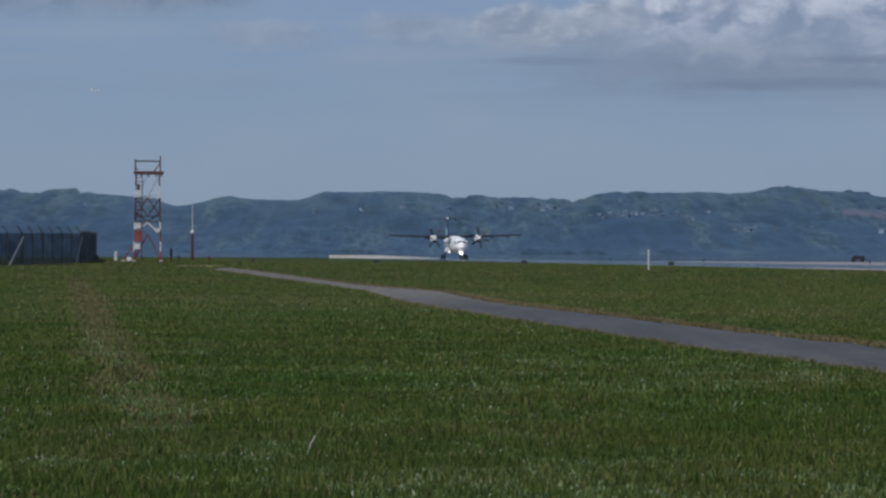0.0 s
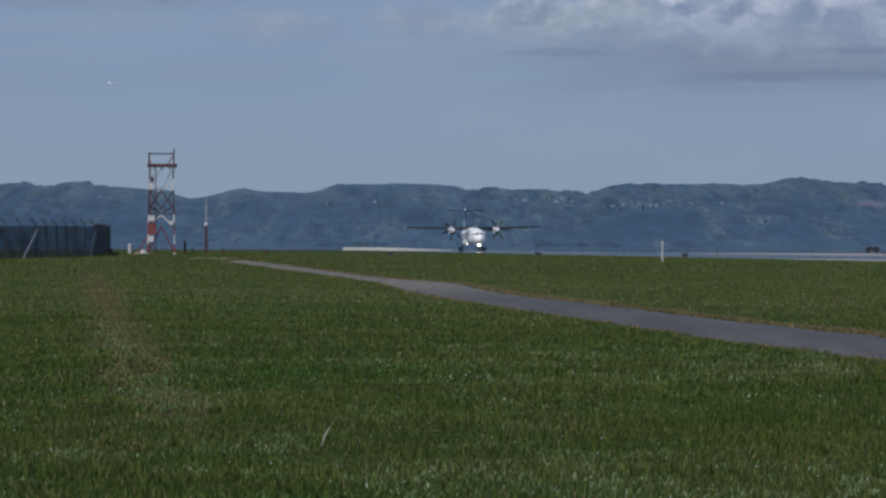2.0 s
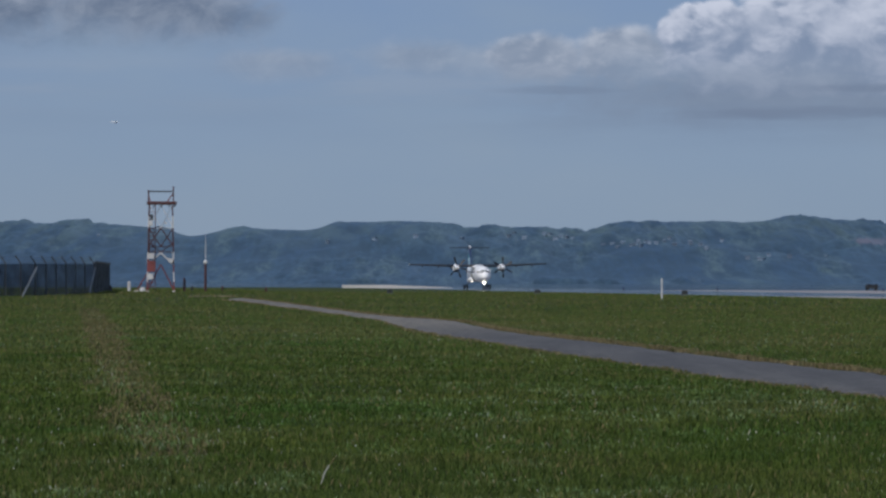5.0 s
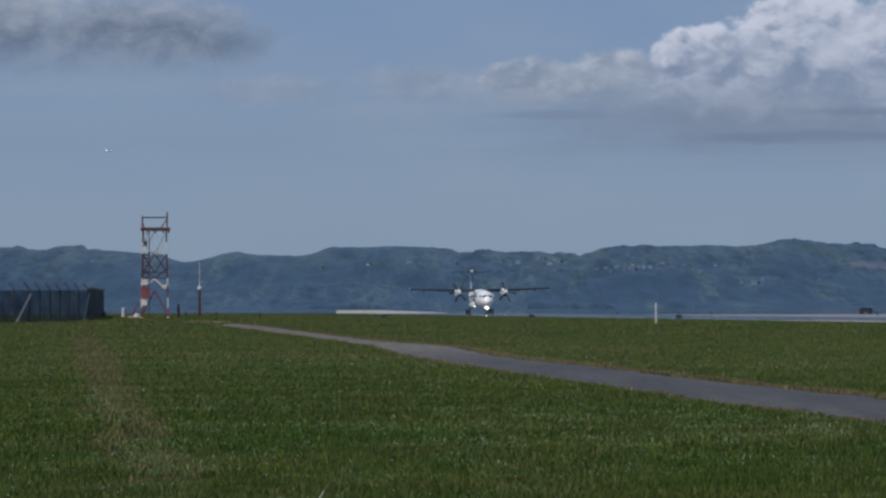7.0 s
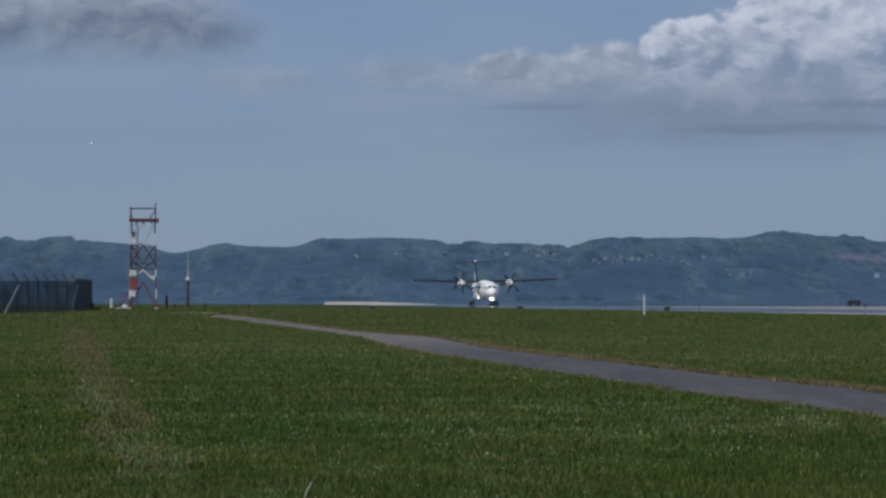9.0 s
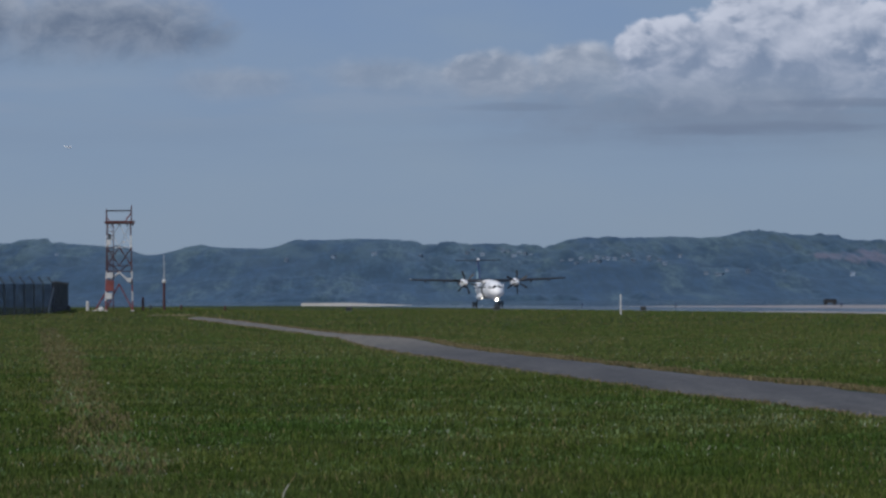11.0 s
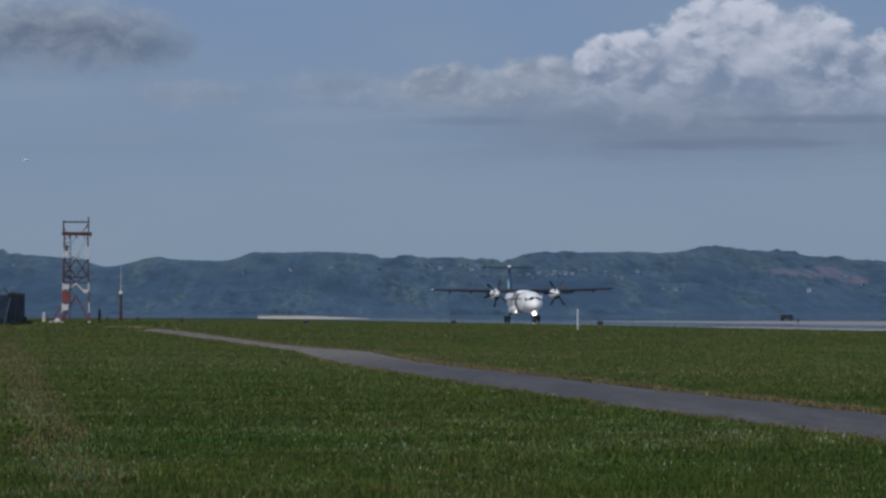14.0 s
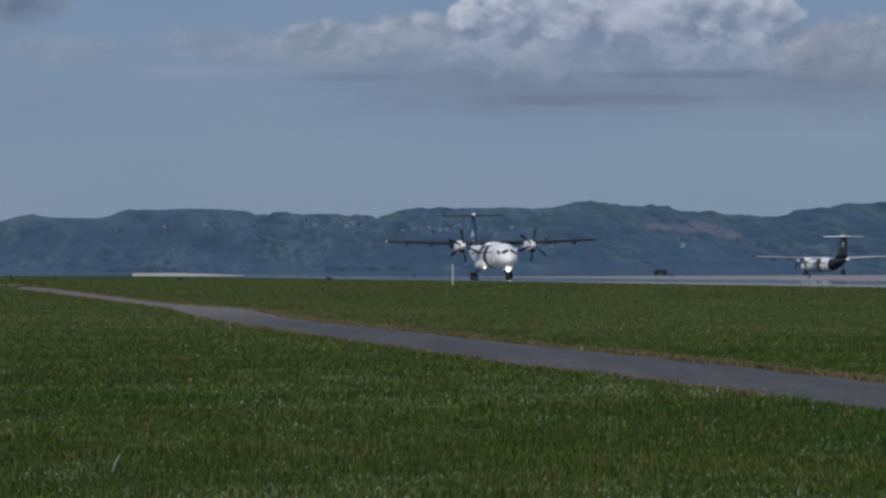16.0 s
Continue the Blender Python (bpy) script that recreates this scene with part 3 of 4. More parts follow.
def build_houses():
    """Small houses scattered along the upper slopes."""
    rs = random.Random(8)
    spots = [(3.87, 65), (3.95, 67), (4.15, 71), (4.22, 69), (4.05, 64), (6.32, 41), (6.38, 40), (6.1, 43), (2.62, 79), (2.5, 80), (3.33, 64), (3.5, 66), (-1.09, 75),
             (2.18, 86), (2.3, 84), (1.5, 82), (1.8, 78), (4.5, 72), (4.7, 66), (5.3, 60), (5.6, 74), (-2.0, 70), (0.6, 76), (7.3, 50), (6.9, 46), (3.0, 83), (-6.4, 80), (9.9, 52), (8.9, 40), (4.35, 68), (4.0, 72), (3.7, 68), (3.6, 61), (4.6, 76), (5.0, 70), (5.2, 66), (2.75, 76), (2.4, 77), (1.6, 86), (6.5, 47), (7.6, 44), (-0.3, 80), (9.6, 66)]
    for az, h in spots:
        rr = np.linspace(1720, 2290, 400)
        zz = (hill_height(np.full(400, az), rr) - 1.7) / rr * 5246
        i = int(np.argmax(zz >= h)) if (zz >= h).any() else 399
        r = float(rr[i])
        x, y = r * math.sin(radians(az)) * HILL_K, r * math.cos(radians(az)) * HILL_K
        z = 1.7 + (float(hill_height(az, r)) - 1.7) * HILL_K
        w, d, t = rs.uniform(3.2, 6.8), rs.uniform(4.0, 6.0), rs.uniform(1.2, 2.4)
        ob = root("house", pose(x, y, z - 0.5, 0, 0, rs.uniform(-50, 50)), "small pale house on the wooded hillside", "house", "houses on the hills")
        bm = bmesh.new()
        box(bm, (w, d, t + 3), pose(0, 0, t / 2))
        part("wall", bm, rs.choice(HOUSEWALLS), ob)
        bm = bmesh.new()
        loft(bm, [[(sx * (w / 2 + 0.5), -d / 2 - 0.5, t + 1.5), (sx * (w / 2 + 0.5), d / 2 + 0.5, t + 1.5), (sx * (w / 2 + 0.5), 0, t + 2.9)] for sx in (-1, 1)])
        part("roof", bm, rs.choice(ROOFS), ob)
        for q in (-0.25, 0.25):
            bm = bmesh.new()
            box(bm, (0.8, 0.1, 0.7), pose(q * w, -d / 2 - 0.03, t + 0.5))
            part("window", bm, GLASS, ob, "dark window pane")


build_houses()


# ---- things by the bank ----
def ground_at(x, y):
    return float(height(x, y))


def build_mast():
    """Red and white lattice mast with a railed top frame, a caged ladder and cabinets up one side."""
    bx, by = -19.7, 216.1
    ob = root("lattice_mast", pose(bx, by, ground_at(bx, by), 0, 0, 5), "red and white banded steel lattice mast on the grass bank", "mast")
    foot, top, hgt = 0.98, 0.84, 6.4

    def corner(i, z):
        sx, sy = ((-1, -1), (1, -1), (1, 1), (-1, 1))[i]
        w = foot + (top - foot) * min(1, z / hgt)
        return Vector((sx * w, sy * w, z))

    bands = ((0.0, 0.75, RED), (0.75, 1.45, WHITE), (1.45, 2.35, RED), (2.35, 2.9, WHITE), (2.9, 4.65, DARKRED), (4.65, 5.5, WHITE), (5.5, 6.4, DARKRED))
    for i in range(4):
        for z0, z1, mat in bands:
            bm = bmesh.new()
            rod(bm, corner(i, z0), corner(i, z1), 0.052, sides=6)
            part("leg", bm, mat, ob, "white painted leg section" if mat is WHITE else "red painted leg section")
    # bracing, bay by bay: spread struts at the foot, a white bay, dark crossed bays, thin stays at the top
    for z0, z1, style, mat, r in ((0.1, 2.0, "peak", RED, 0.052), (1.95, 2.85, "peak", WHITE, 0.06), (2.9, 3.6, "rise", DARKRED, 0.04), (3.3, 4.65, "slant", DARKRED, 0.045), (4.65, 6.35, "slant", WHITE, 0.022)):
        for i in range(4):
            j = (i + 1) % 4
            mid = (corner(i, z1) + corner(j, z1)) / 2
            low = (corner(i, z0) + corner(j, z0)) / 2
            ends = {"peak": ((corner(i, z0), mid), (corner(j, z0), mid)), "rise": ((low, corner(i, z1)),), "slant": ((corner(i, z1), low), (mid, corner(j, z0)))}[style]
            for a, b in ends:
                bm = bmesh.new()
                rod(bm, a, b, r, sides=5)
                part("brace", bm, mat, ob)
            if style != "peak":
                bm = bmesh.new()
                rod(bm, corner(i, z0), corner(j, z0), 0.022, sides=5)
                part("crossbar", bm, mat, ob)
    # ladder in a cage up the near side
    lx, ly = -0.62, -1.12
    for sx in (-0.22, 0.22):
        bm = bmesh.new()
        rod(bm, (lx + sx, ly + 0.03, 0.1), (lx + sx, ly + 0.2, 6.4), 0.03, sides=5)
        part("ladder_rail", bm, DARKRED, ob)
    for q in range(20):
        z = 0.4 + q * 0.3
        y = ly + 0.03 + 0.17 * z / 6.4
        bm = bmesh.new()
        rod(bm, (lx - 0.22, y, z), (lx + 0.22, y, z), 0.02, sides=5)
        part("rung", bm, next((m for a, b, m in bands if a <= z < b), DARKRED), ob)
    for q in range(7):
        z = 2.95 + q * 0.28
        bm = bmesh.new()
        pts = [(lx + 0.3 * math.cos(a), ly + 0.08 + 0.36 * math.sin(a), z) for a in [math.pi * (1 + i / 6) for i in range(7)]]
        for a, b in zip(pts, pts[1:]):
            rod(bm, a, b, 0.018, sides=4)
        part("cage_hoop", bm, DARKRED, ob)
    # cabinets on the legs
    for x, z, size, mat, text in ((-0.66, 1.86, (0.58, 0.32, 0.80), RED, "red equipment cabinet"), (-0.66, 2.60, (0.40, 0.26, 0.38), WHITE, "white equipment cabinet"), (-0.72, 1.12, (0.36, 0.2, 0.42), WHITE, "white panel"),
                                  (-0.72, 4.98, (0.26, 0.26, 0.34), WHITE, "white junction box"), (-0.66, 5.42, (0.2, 0.2, 0.4), DARKSTEEL, "dark lamp case"), (0.35, 5.02, (0.14, 0.2, 0.16), WHITE, "white lamp case"), (0.72, 2.28, (0.34, 0.24, 0.3), WHITE, "white junction box")):
        bm = bmesh.new()
        box(bm, size, pose(x, -1.0 + size[1] / 2 - 0.18, z), 0.02)
        part("cabinet", bm, mat, ob, text)
    # side strut with its own footing
    bm = bmesh.new()
    rod(bm, (-1.0, -0.5, 1.3), (-1.72, -0.5, 0.12), 0.05, sides=6)
    part("side_strut", bm, RED, ob)
    bm = bmesh.new()
    box(bm, (0.34, 0.3, 0.18), pose(-1.75, -0.5, 0.03), 0.04)
    part("footing", bm, CONCRETE, ob, "pale concrete footing")
    # platform: a frame of beams with a deck, brackets hang below
    bm = bmesh.new()
    box(bm, (2.12, 1.9, 0.10), pose(0.06, 0, 6.50), 0.02)
    part("platform", bm, DARKRED, ob, "dark red steel platform")
    for sy in (-1, 1):
        bm = bmesh.new()
        box(bm, (2.16, 0.1, 0.2), pose(0.06, sy * 0.95, 6.47), 0.02)
        part("platform_beam", bm, DARKRED, ob)
    for x in (-0.5, 0.05, 0.6, 1.0):
        bm = bmesh.new()
        box(bm, (0.09, 0.09, 0.26), pose(x, -0.93, 6.30), 0.01)
        part("bracket", bm, DARKSTEEL, ob)
    for sx, h in ((-1, 7.42), (1, 7.68)):
        for sy in (-1, 1):
            bm = bmesh.new()
            rod(bm, (sx * 0.90, sy * 0.85, 6.5), (sx * 0.90, sy * 0.85, h if sy < 0 else 7.35), 0.055, sides=6)
            part("post", bm, DARKRED, ob)
    for sy in (-1, 1):
        bm = bmesh.new()
        rod(bm, (-0.9, sy * 0.85, 7.32), (0.9, sy * 0.85, 7.32), 0.028, sides=5)
        part("rail", bm, DARKSTEEL, ob)
        bm = bmesh.new()
        rod(bm, (0.45, sy * 0.85, 6.55), (0.9, sy * 0.85, 7.2), 0.03, sides=5)
        part("strut", bm, RED, ob)
        bm = bmesh.new()
        rod(bm, (-0.7, sy * 0.85, 6.55), (-0.9, sy * 0.85, 6.95), 0.03, sides=5)
        part("strut", bm, RED, ob)
    for i in range(4):
        bm = bmesh.new()
        box(bm, (0.26, 0.26, 0.2), pose(*corner(i, 0.0)), 0.04)
        part("footing", bm, CONCRETE, ob, "pale concrete footing")


build_mast()


def build_antenna_pole():
    x, y = -17.1, 224.8
    ob = root("antenna_pole", pose(x, y, ground_at(x, y)), "thin whip antenna on a dark red pole with white cap", "antenna")
    bm = bmesh.new()
    rod(bm, (0, 0, -0.1), (0, 0, 2.1), 0.11, 0.09)
    part("pole", bm, DARKRED, ob)
    bm = bmesh.new()
    bmesh.ops.create_uvsphere(bm, u_segments=12, v_segments=8, radius=0.17, matrix=pose(0, 0, 2.2))
    part("cap", bm, WHITE, ob, "white cap", True)
    bm = bmesh.new()
    rod(bm, (0, 0, 2.3), (0, 0, 4.25), 0.035, 0.018)
    part("whip", bm, WHITE, ob, "thin pale whip")
    bm = bmesh.new()
    box(bm, (2.3, 4.5, 0.14), pose(0, 0, -0.03), 0.03)
    pad = new("pad", mesh_from("pad", bm, EARTH))
    pad.matrix_basis = pose(-13.6, 184.0, ground_at(-13.6, 184.0), 0, 0, 12)
    tagged(pad, "low bare earth pad worn into the grass", "pad")


build_antenna_pole()


def post(name, x, y, h, r, mat, label, category, group="", cap=None):
    """A short post: shaft, footing and, if given, a cap."""
    ob = root(name, pose(x, y, ground_at(x, y)), label, category, group)
    bm = bmesh.new()
    rod(bm, (0, 0, -0.15), (0, 0, h), r, r * 0.9, 10)
    part("shaft", bm, mat, ob)
    bm = bmesh.new()
    rod(bm, (0, 0, h), (0, 0, h + r * 0.7), r * 1.05, r * 0.4, 10)
    part("cap", bm, cap or mat, ob)
    return ob


post("marker_stake", 17.1, 219.6, 1.5, 0.066, WHITE, "white marker stake standing in the grass", "stake")
post("marker_post", -22.6, 222.0, 0.66, 0.13, WHITE, "squat white marker post by the mast", "post")
post("marker_post", -18.05, 217.0, 0.95, 0.10, DARKRED, "dark red post beside the mast", "post")
post("marker_post", -15.9, 226.0, 0.36, 0.08, DARKRED, "low red marker post on the bank", "post")
post("marker_post", -12.9, 232.0, 0.4, 0.09, DARKRED, "low dark red marker post on the bank", "post")
post("marker_post", -18.0, 223.5, 0.35, 0.09, DARKSTEEL, "low dark post on the bank", "post")
post("marker_post", -23.9, 221.0, 0.35, 0.14, DARKSTEEL, "low dark post on the bank", "post")
post("marker_post", -21.3, 219.0, 0.14, 0.26, WHITE, "low white cable cover by the mast", "cover")


def build_markers():
    """Low marker boards and lamps along the runway's edge."""
    for i, (x, y, w) in enumerate(((-3.85, 277, 0.55), (9.95, 277, 0.55), (21.3, 249, 0.5))):
        ob = root("runway_marker", pose(x, y, ground_at(x, y), 0, 0, 8), "low dark board on short legs beside the runway", "marker", "runway edge markers")
        bm = bmesh.new()
        box(bm, (w, 0.14, 0.32), pose(0, 0, 0.36), 0.03)
        part("board", bm, DARKSTEEL, ob)
        for sx in (-1, 1):
            bm = bmesh.new()
            rod(bm, (sx * w * 0.32, 0, -0.05), (sx * w * 0.32, 0, 0.24), 0.04)
            part("leg", bm, GALV, ob)
    for x, y in ((41.5, 430), (30.5, 470), (58.0, 380), (66.0, 330)):
        ob = root("edge_lamp", pose(x, y, RUN_Z - 0.02), "small dark edge lamp by the apron", "lamp", "apron edge lamps")
        bm = bmesh.new()
        rod(bm, (0, 0, 0), (0, 0, 0.3), 0.07)
        part("stem", bm, DARKSTEEL, ob)
        bm = bmesh.new()
        bmesh.ops.create_uvsphere(bm, u_segments=10, v_segments=6, radius=0.15, matrix=pose(0, 0, 0.38))
        part("lens", bm, NAVY, ob, "dark blue lens", True)


build_markers()


def build_cart():
    """Low dark baggage trailer far out on the apron."""
    d, az = 560.0, 8.46
    x, y = d * math.sin(radians(az)), d * math.cos(radians(az))
    ob = root("baggage_trailer", pose(x, y, RUN_Z - 0.02, 0, 0, 6), "low dark covered trailer parked on the pale apron", "trailer")
    bm = bmesh.new()
    box(bm, (2.3, 1.2, 0.36), pose(0, 0, 0.36), 0.03)
    part("deck", bm, DARKSTEEL, ob)
    bm = bmesh.new()
    loft(bm, [[(xx, -0.55, 0.5), (xx, 0.55, 0.5), (xx, 0.5, h), (xx, -0.5, h)] for xx, h in ((-1.15, 0.85), (-0.9, 1.02), (-0.2, 0.98), (0.1, 0.9), (0.5, 1.0), (0.95, 1.0), (1.15, 0.8))])
    part("cover", bm, BLACK, ob, "dark sagging cover")
    for sx in (-0.8, 0.8):
        for sy in (-0.6, 0.6):
            bm = bmesh.new()
            rod(bm, (sx, sy - 0.08, 0.24), (sx, sy + 0.08, 0.24), 0.24, sides=14)
            part("wheel", bm, TYRE, ob)
    bm = bmesh.new()
    rod(bm, (1.2, 0, 0.4), (1.9, 0, 0.25), 0.04)
    part("drawbar", bm, DARKSTEEL, ob)


build_cart()


def build_pale_strip():
    """Added pale blocks, one after another, imitating the runway's far end in mirage."""
    ob = root("pale_strip_blocks", pose(0, 0, 0), "long low row of pale blocks standing in for the runway end's mirage", "barrier")
    a, b = Vector((-18.6, 620)), Vector((4.5, 623))
    n = 22
    way = (b - a).normalized()
    turn = math.degrees(math.atan2(way.y, way.x))
    step = (b - a).length / n
    bm = bmesh.new()
    loft(bm, [[(sx * step * 0.49, -0.3, -0.1), (sx * step * 0.49, 0.3, -0.1), (sx * step * 0.49, 0.14, 0.62), (sx * step * 0.49, -0.14, 0.62)] for sx in (-1, 1)])
    me = mesh_from("block", bm, CONCRETE)
    for i in range(n):
        p = a + way * step * (i + 0.5)
        q = new("block", me)
        q.parent = ob
        q.matrix_basis = pose(p.x, p.y, 0.55 + 0.02 * math.sin(i * 2.1) - 0.9 * max(0, i / n - 0.4), 0, 0, turn)


build_pale_strip()


def build_fence():
    """Security fence: posts with cranked tops and wires, dark netting, pipe stays; it turns two corners."""
    ob = root("security_fence", pose(0, 0, 0), "tall dark netting fence with barbed wire and pipe stays", "fence")
    near, bend, corner, back = Vector((-31.0, 171.0)), Vector((-24.3, 182.2)), Vector((-22.6, 198.9)), Vector((-25.9, 238.8))
    hgt = 2.02

    def run(a, b, n, out, net, rise=0.46):
        pts = [a.lerp(b, i / n) for i in range(n + 1)]
        for i, p in enumerate(pts):
            z = ground_at(p.x, p.y)
            bm = bmesh.new()
            rod(bm, (p.x, p.y, z - 0.1), (p.x, p.y, z + hgt), 0.05, sides=6)
            rod(bm, (p.x, p.y, z + hgt), (p.x + out.x * 0.36, p.y + out.y * 0.36, z + hgt + rise), 0.042, sides=6)
            part("post", bm, DARKSTEEL, ob)
        for p, q in zip(pts, pts[1:]):
            zp, zq = ground_at(p.x, p.y), ground_at(q.x, q.y)
            n3 = Vector((q.y - p.y, p.x - q.x)).normalized() * 0.012
            bm = bmesh.new()
            loft(bm, [[(r.x + n3.x, r.y + n3.y, z + 0.05), (r.x - n3.x, r.y - n3.y, z + 0.05), (r.x - n3.x, r.y - n3.y, z + hgt - 0.02), (r.x + n3.x, r.y + n3.y, z + hgt - 0.02)] for r, z in ((p, zp), (q, zq))])
            part("netting", bm, net, ob, "dark see-through netting panel")
            bm = bmesh.new()
            for k in (0.05, 0.17, 0.29):
                o = out * k
                rod(bm, (p.x + o.x, p.y + o.y, zp + hgt + k * 2.8 * rise), (q.x + o.x, q.y + o.y, zq + hgt + k * 2.8 * rise), 0.011, sides=4)
            part("barbed_wire", bm, DARKSTEEL, ob)

    run(near, bend, 9, Vector((-0.9, 0.3)), NET)
    run(bend, corner, 6, Vector((-0.9, 0.3)), NET)
    run(corner, back, 15, Vector((0.2, 0.5)), DENSENET, 0.14)
    for p, lean in ((corner, Vector((-0.12, -2.0))), (bend, Vector((-0.6, -2.0)))):
        z = ground_at(p.x, p.y)
        bm = bmesh.new()
        rod(bm, (p.x + 0.1, p.y - 0.1, z + hgt - 0.25), (p.x + lean.x, p.y + lean.y, z - 0.15), 0.06, sides=8)
        part("stay", bm, GALV, ob, "pale galvanised pipe stay")


build_fence()


# ---- aircraft ----
def aerofoil(chord, thick, n=12):
    """Closed section: x back from the leading edge, z up."""
    top, low = [], []
    for i in range(n + 1):
        q = 0.5 - 0.5 * math.cos(math.pi * i / n)
        t = thick * 5 * chord * (0.2969 * math.sqrt(q) - 0.126 * q - 0.3516 * q * q + 0.2843 * q ** 3 - 0.1036 * q ** 4)
        top.append((-q * chord, t * 1.15))
        low.append((-q * chord, -t * 0.8))
    return top + low[-2:0:-1]


def wing_mesh(sections, thick):
    """Loft through (y, x of leading edge, z, chord)."""
    bm = bmesh.new()
    loft(bm, [[(x + px, y, z + pz) for px, pz in aerofoil(c, thick)] for y, x, z, c in sections])
    return bm


def wheel_part(parent, at, r, w):
    bm = bmesh.new()
    prof = ((0.55, -0.5), (0.9, -0.5), (1.0, -0.3), (1.0, 0.3), (0.9, 0.5), (0.55, 0.5))
    loft(bm, [[(r * q * math.cos(a), w * s, r * q * math.sin(a)) for q, s in prof] for a in [2 * math.pi * i / 20 for i in range(21)]], close=False)
    bmesh.ops.remove_doubles(bm, verts=bm.verts[:], dist=1e-4)
    tyre = part("wheel", bm, TYRE, parent, "black aircraft wheel", at=at)
    bm = bmesh.new()
    rod(bm, (0, -w * 0.42, 0), (0, w * 0.42, 0), r * 0.58, sides=14)
    part("hub", bm, HUB, tyre, "bare metal hub")
    return tyre


def propeller(parent, at, dia, blades, phase):
    bm = bmesh.new()
    loft(bm, [oval(x, 0, 0, r, r, 16) for x, r in ((-0.25, 0.34), (0.05, 0.32), (0.3, 0.22), (0.48, 0.10), (0.52, 0.02))])
    hub = part("propeller", bm, SKIN, parent, "white spinner with dark blades", True, at)
    bm = bmesh.new()
    rows = []
    for q in (0.12, 0.25, 0.5, 0.75, 0.93, 1.0):
        r = q * dia / 2
        c = 0.30 * (0.55 + 0.9 * min(q, 0.6)) * (0.55 if q > 0.97 else 1)
        tw = radians(62 - 38 * q)
        rows.append([(0.5 * c * sx * math.sin(tw) + 0.03 * sz * math.cos(tw), 0.5 * c * sx * math.cos(tw) - 0.03 * sz * math.sin(tw), r) for sx, sz in ((-1, 0), (0, 1), (1, 0), (0, -1))])
    loft(bm, rows)
    me = mesh_from("blade", bm, BOOT)
    for i in range(blades):
        b = new("blade", me)
        b.parent = hub
        b.matrix_basis = pose(0, 0, 0, phase + 360 / blades * i)
    return hub


def ring_band(bm, x0, x1, zc, ry, rz, z_low=-2, z_high=2, n=48):
    """Band round the fuselage, a hair proud of the skin, kept between two heights."""
    for i in range(n):
        a, b = 2 * math.pi * i / n, 2 * math.pi * (i + 1) / n
        m = (a + b) / 2
        if not z_low <= math.sin(m) <= z_high:
            continue
        bm.faces.new([bm.verts.new((x, ry * math.cos(q), zc + rz * math.sin(q))) for x, q in ((x0, a), (x1, a), (x1, b), (x0, b))])


def skin_patch(d, x0, x1, a0, a1, n=6):
    """A piece of the fuselage's skin between two stations and two angles (0 at the side, 90 on top), a hair proud."""
    st = sorted(d["stations"])
    xs = [s[0] for s in st]
    bm = bmesh.new()
    rows = []
    for i in range(n + 1):
        x = x0 + (x1 - x0) * i / n
        dz, q, q2 = (float(np.interp(x, xs, [s[m] for s in st])) for m in (1, 2, 3))
        row = []
        for j in range(n + 1):
            a = radians(a0 + (a1 - a0) * j / n)
            row.append(bm.verts.new((x + 0.012, (d["ry"] * q + 0.018) * math.cos(a), d["zc"] + dz + (d["rz"] * q2 + 0.018) * math.sin(a))))
        rows.append(row)
    for r, s in zip(rows, rows[1:]):
        for j in range(n):
            bm.faces.new((r[j], r[j + 1], s[j + 1], s[j]))
    return bm


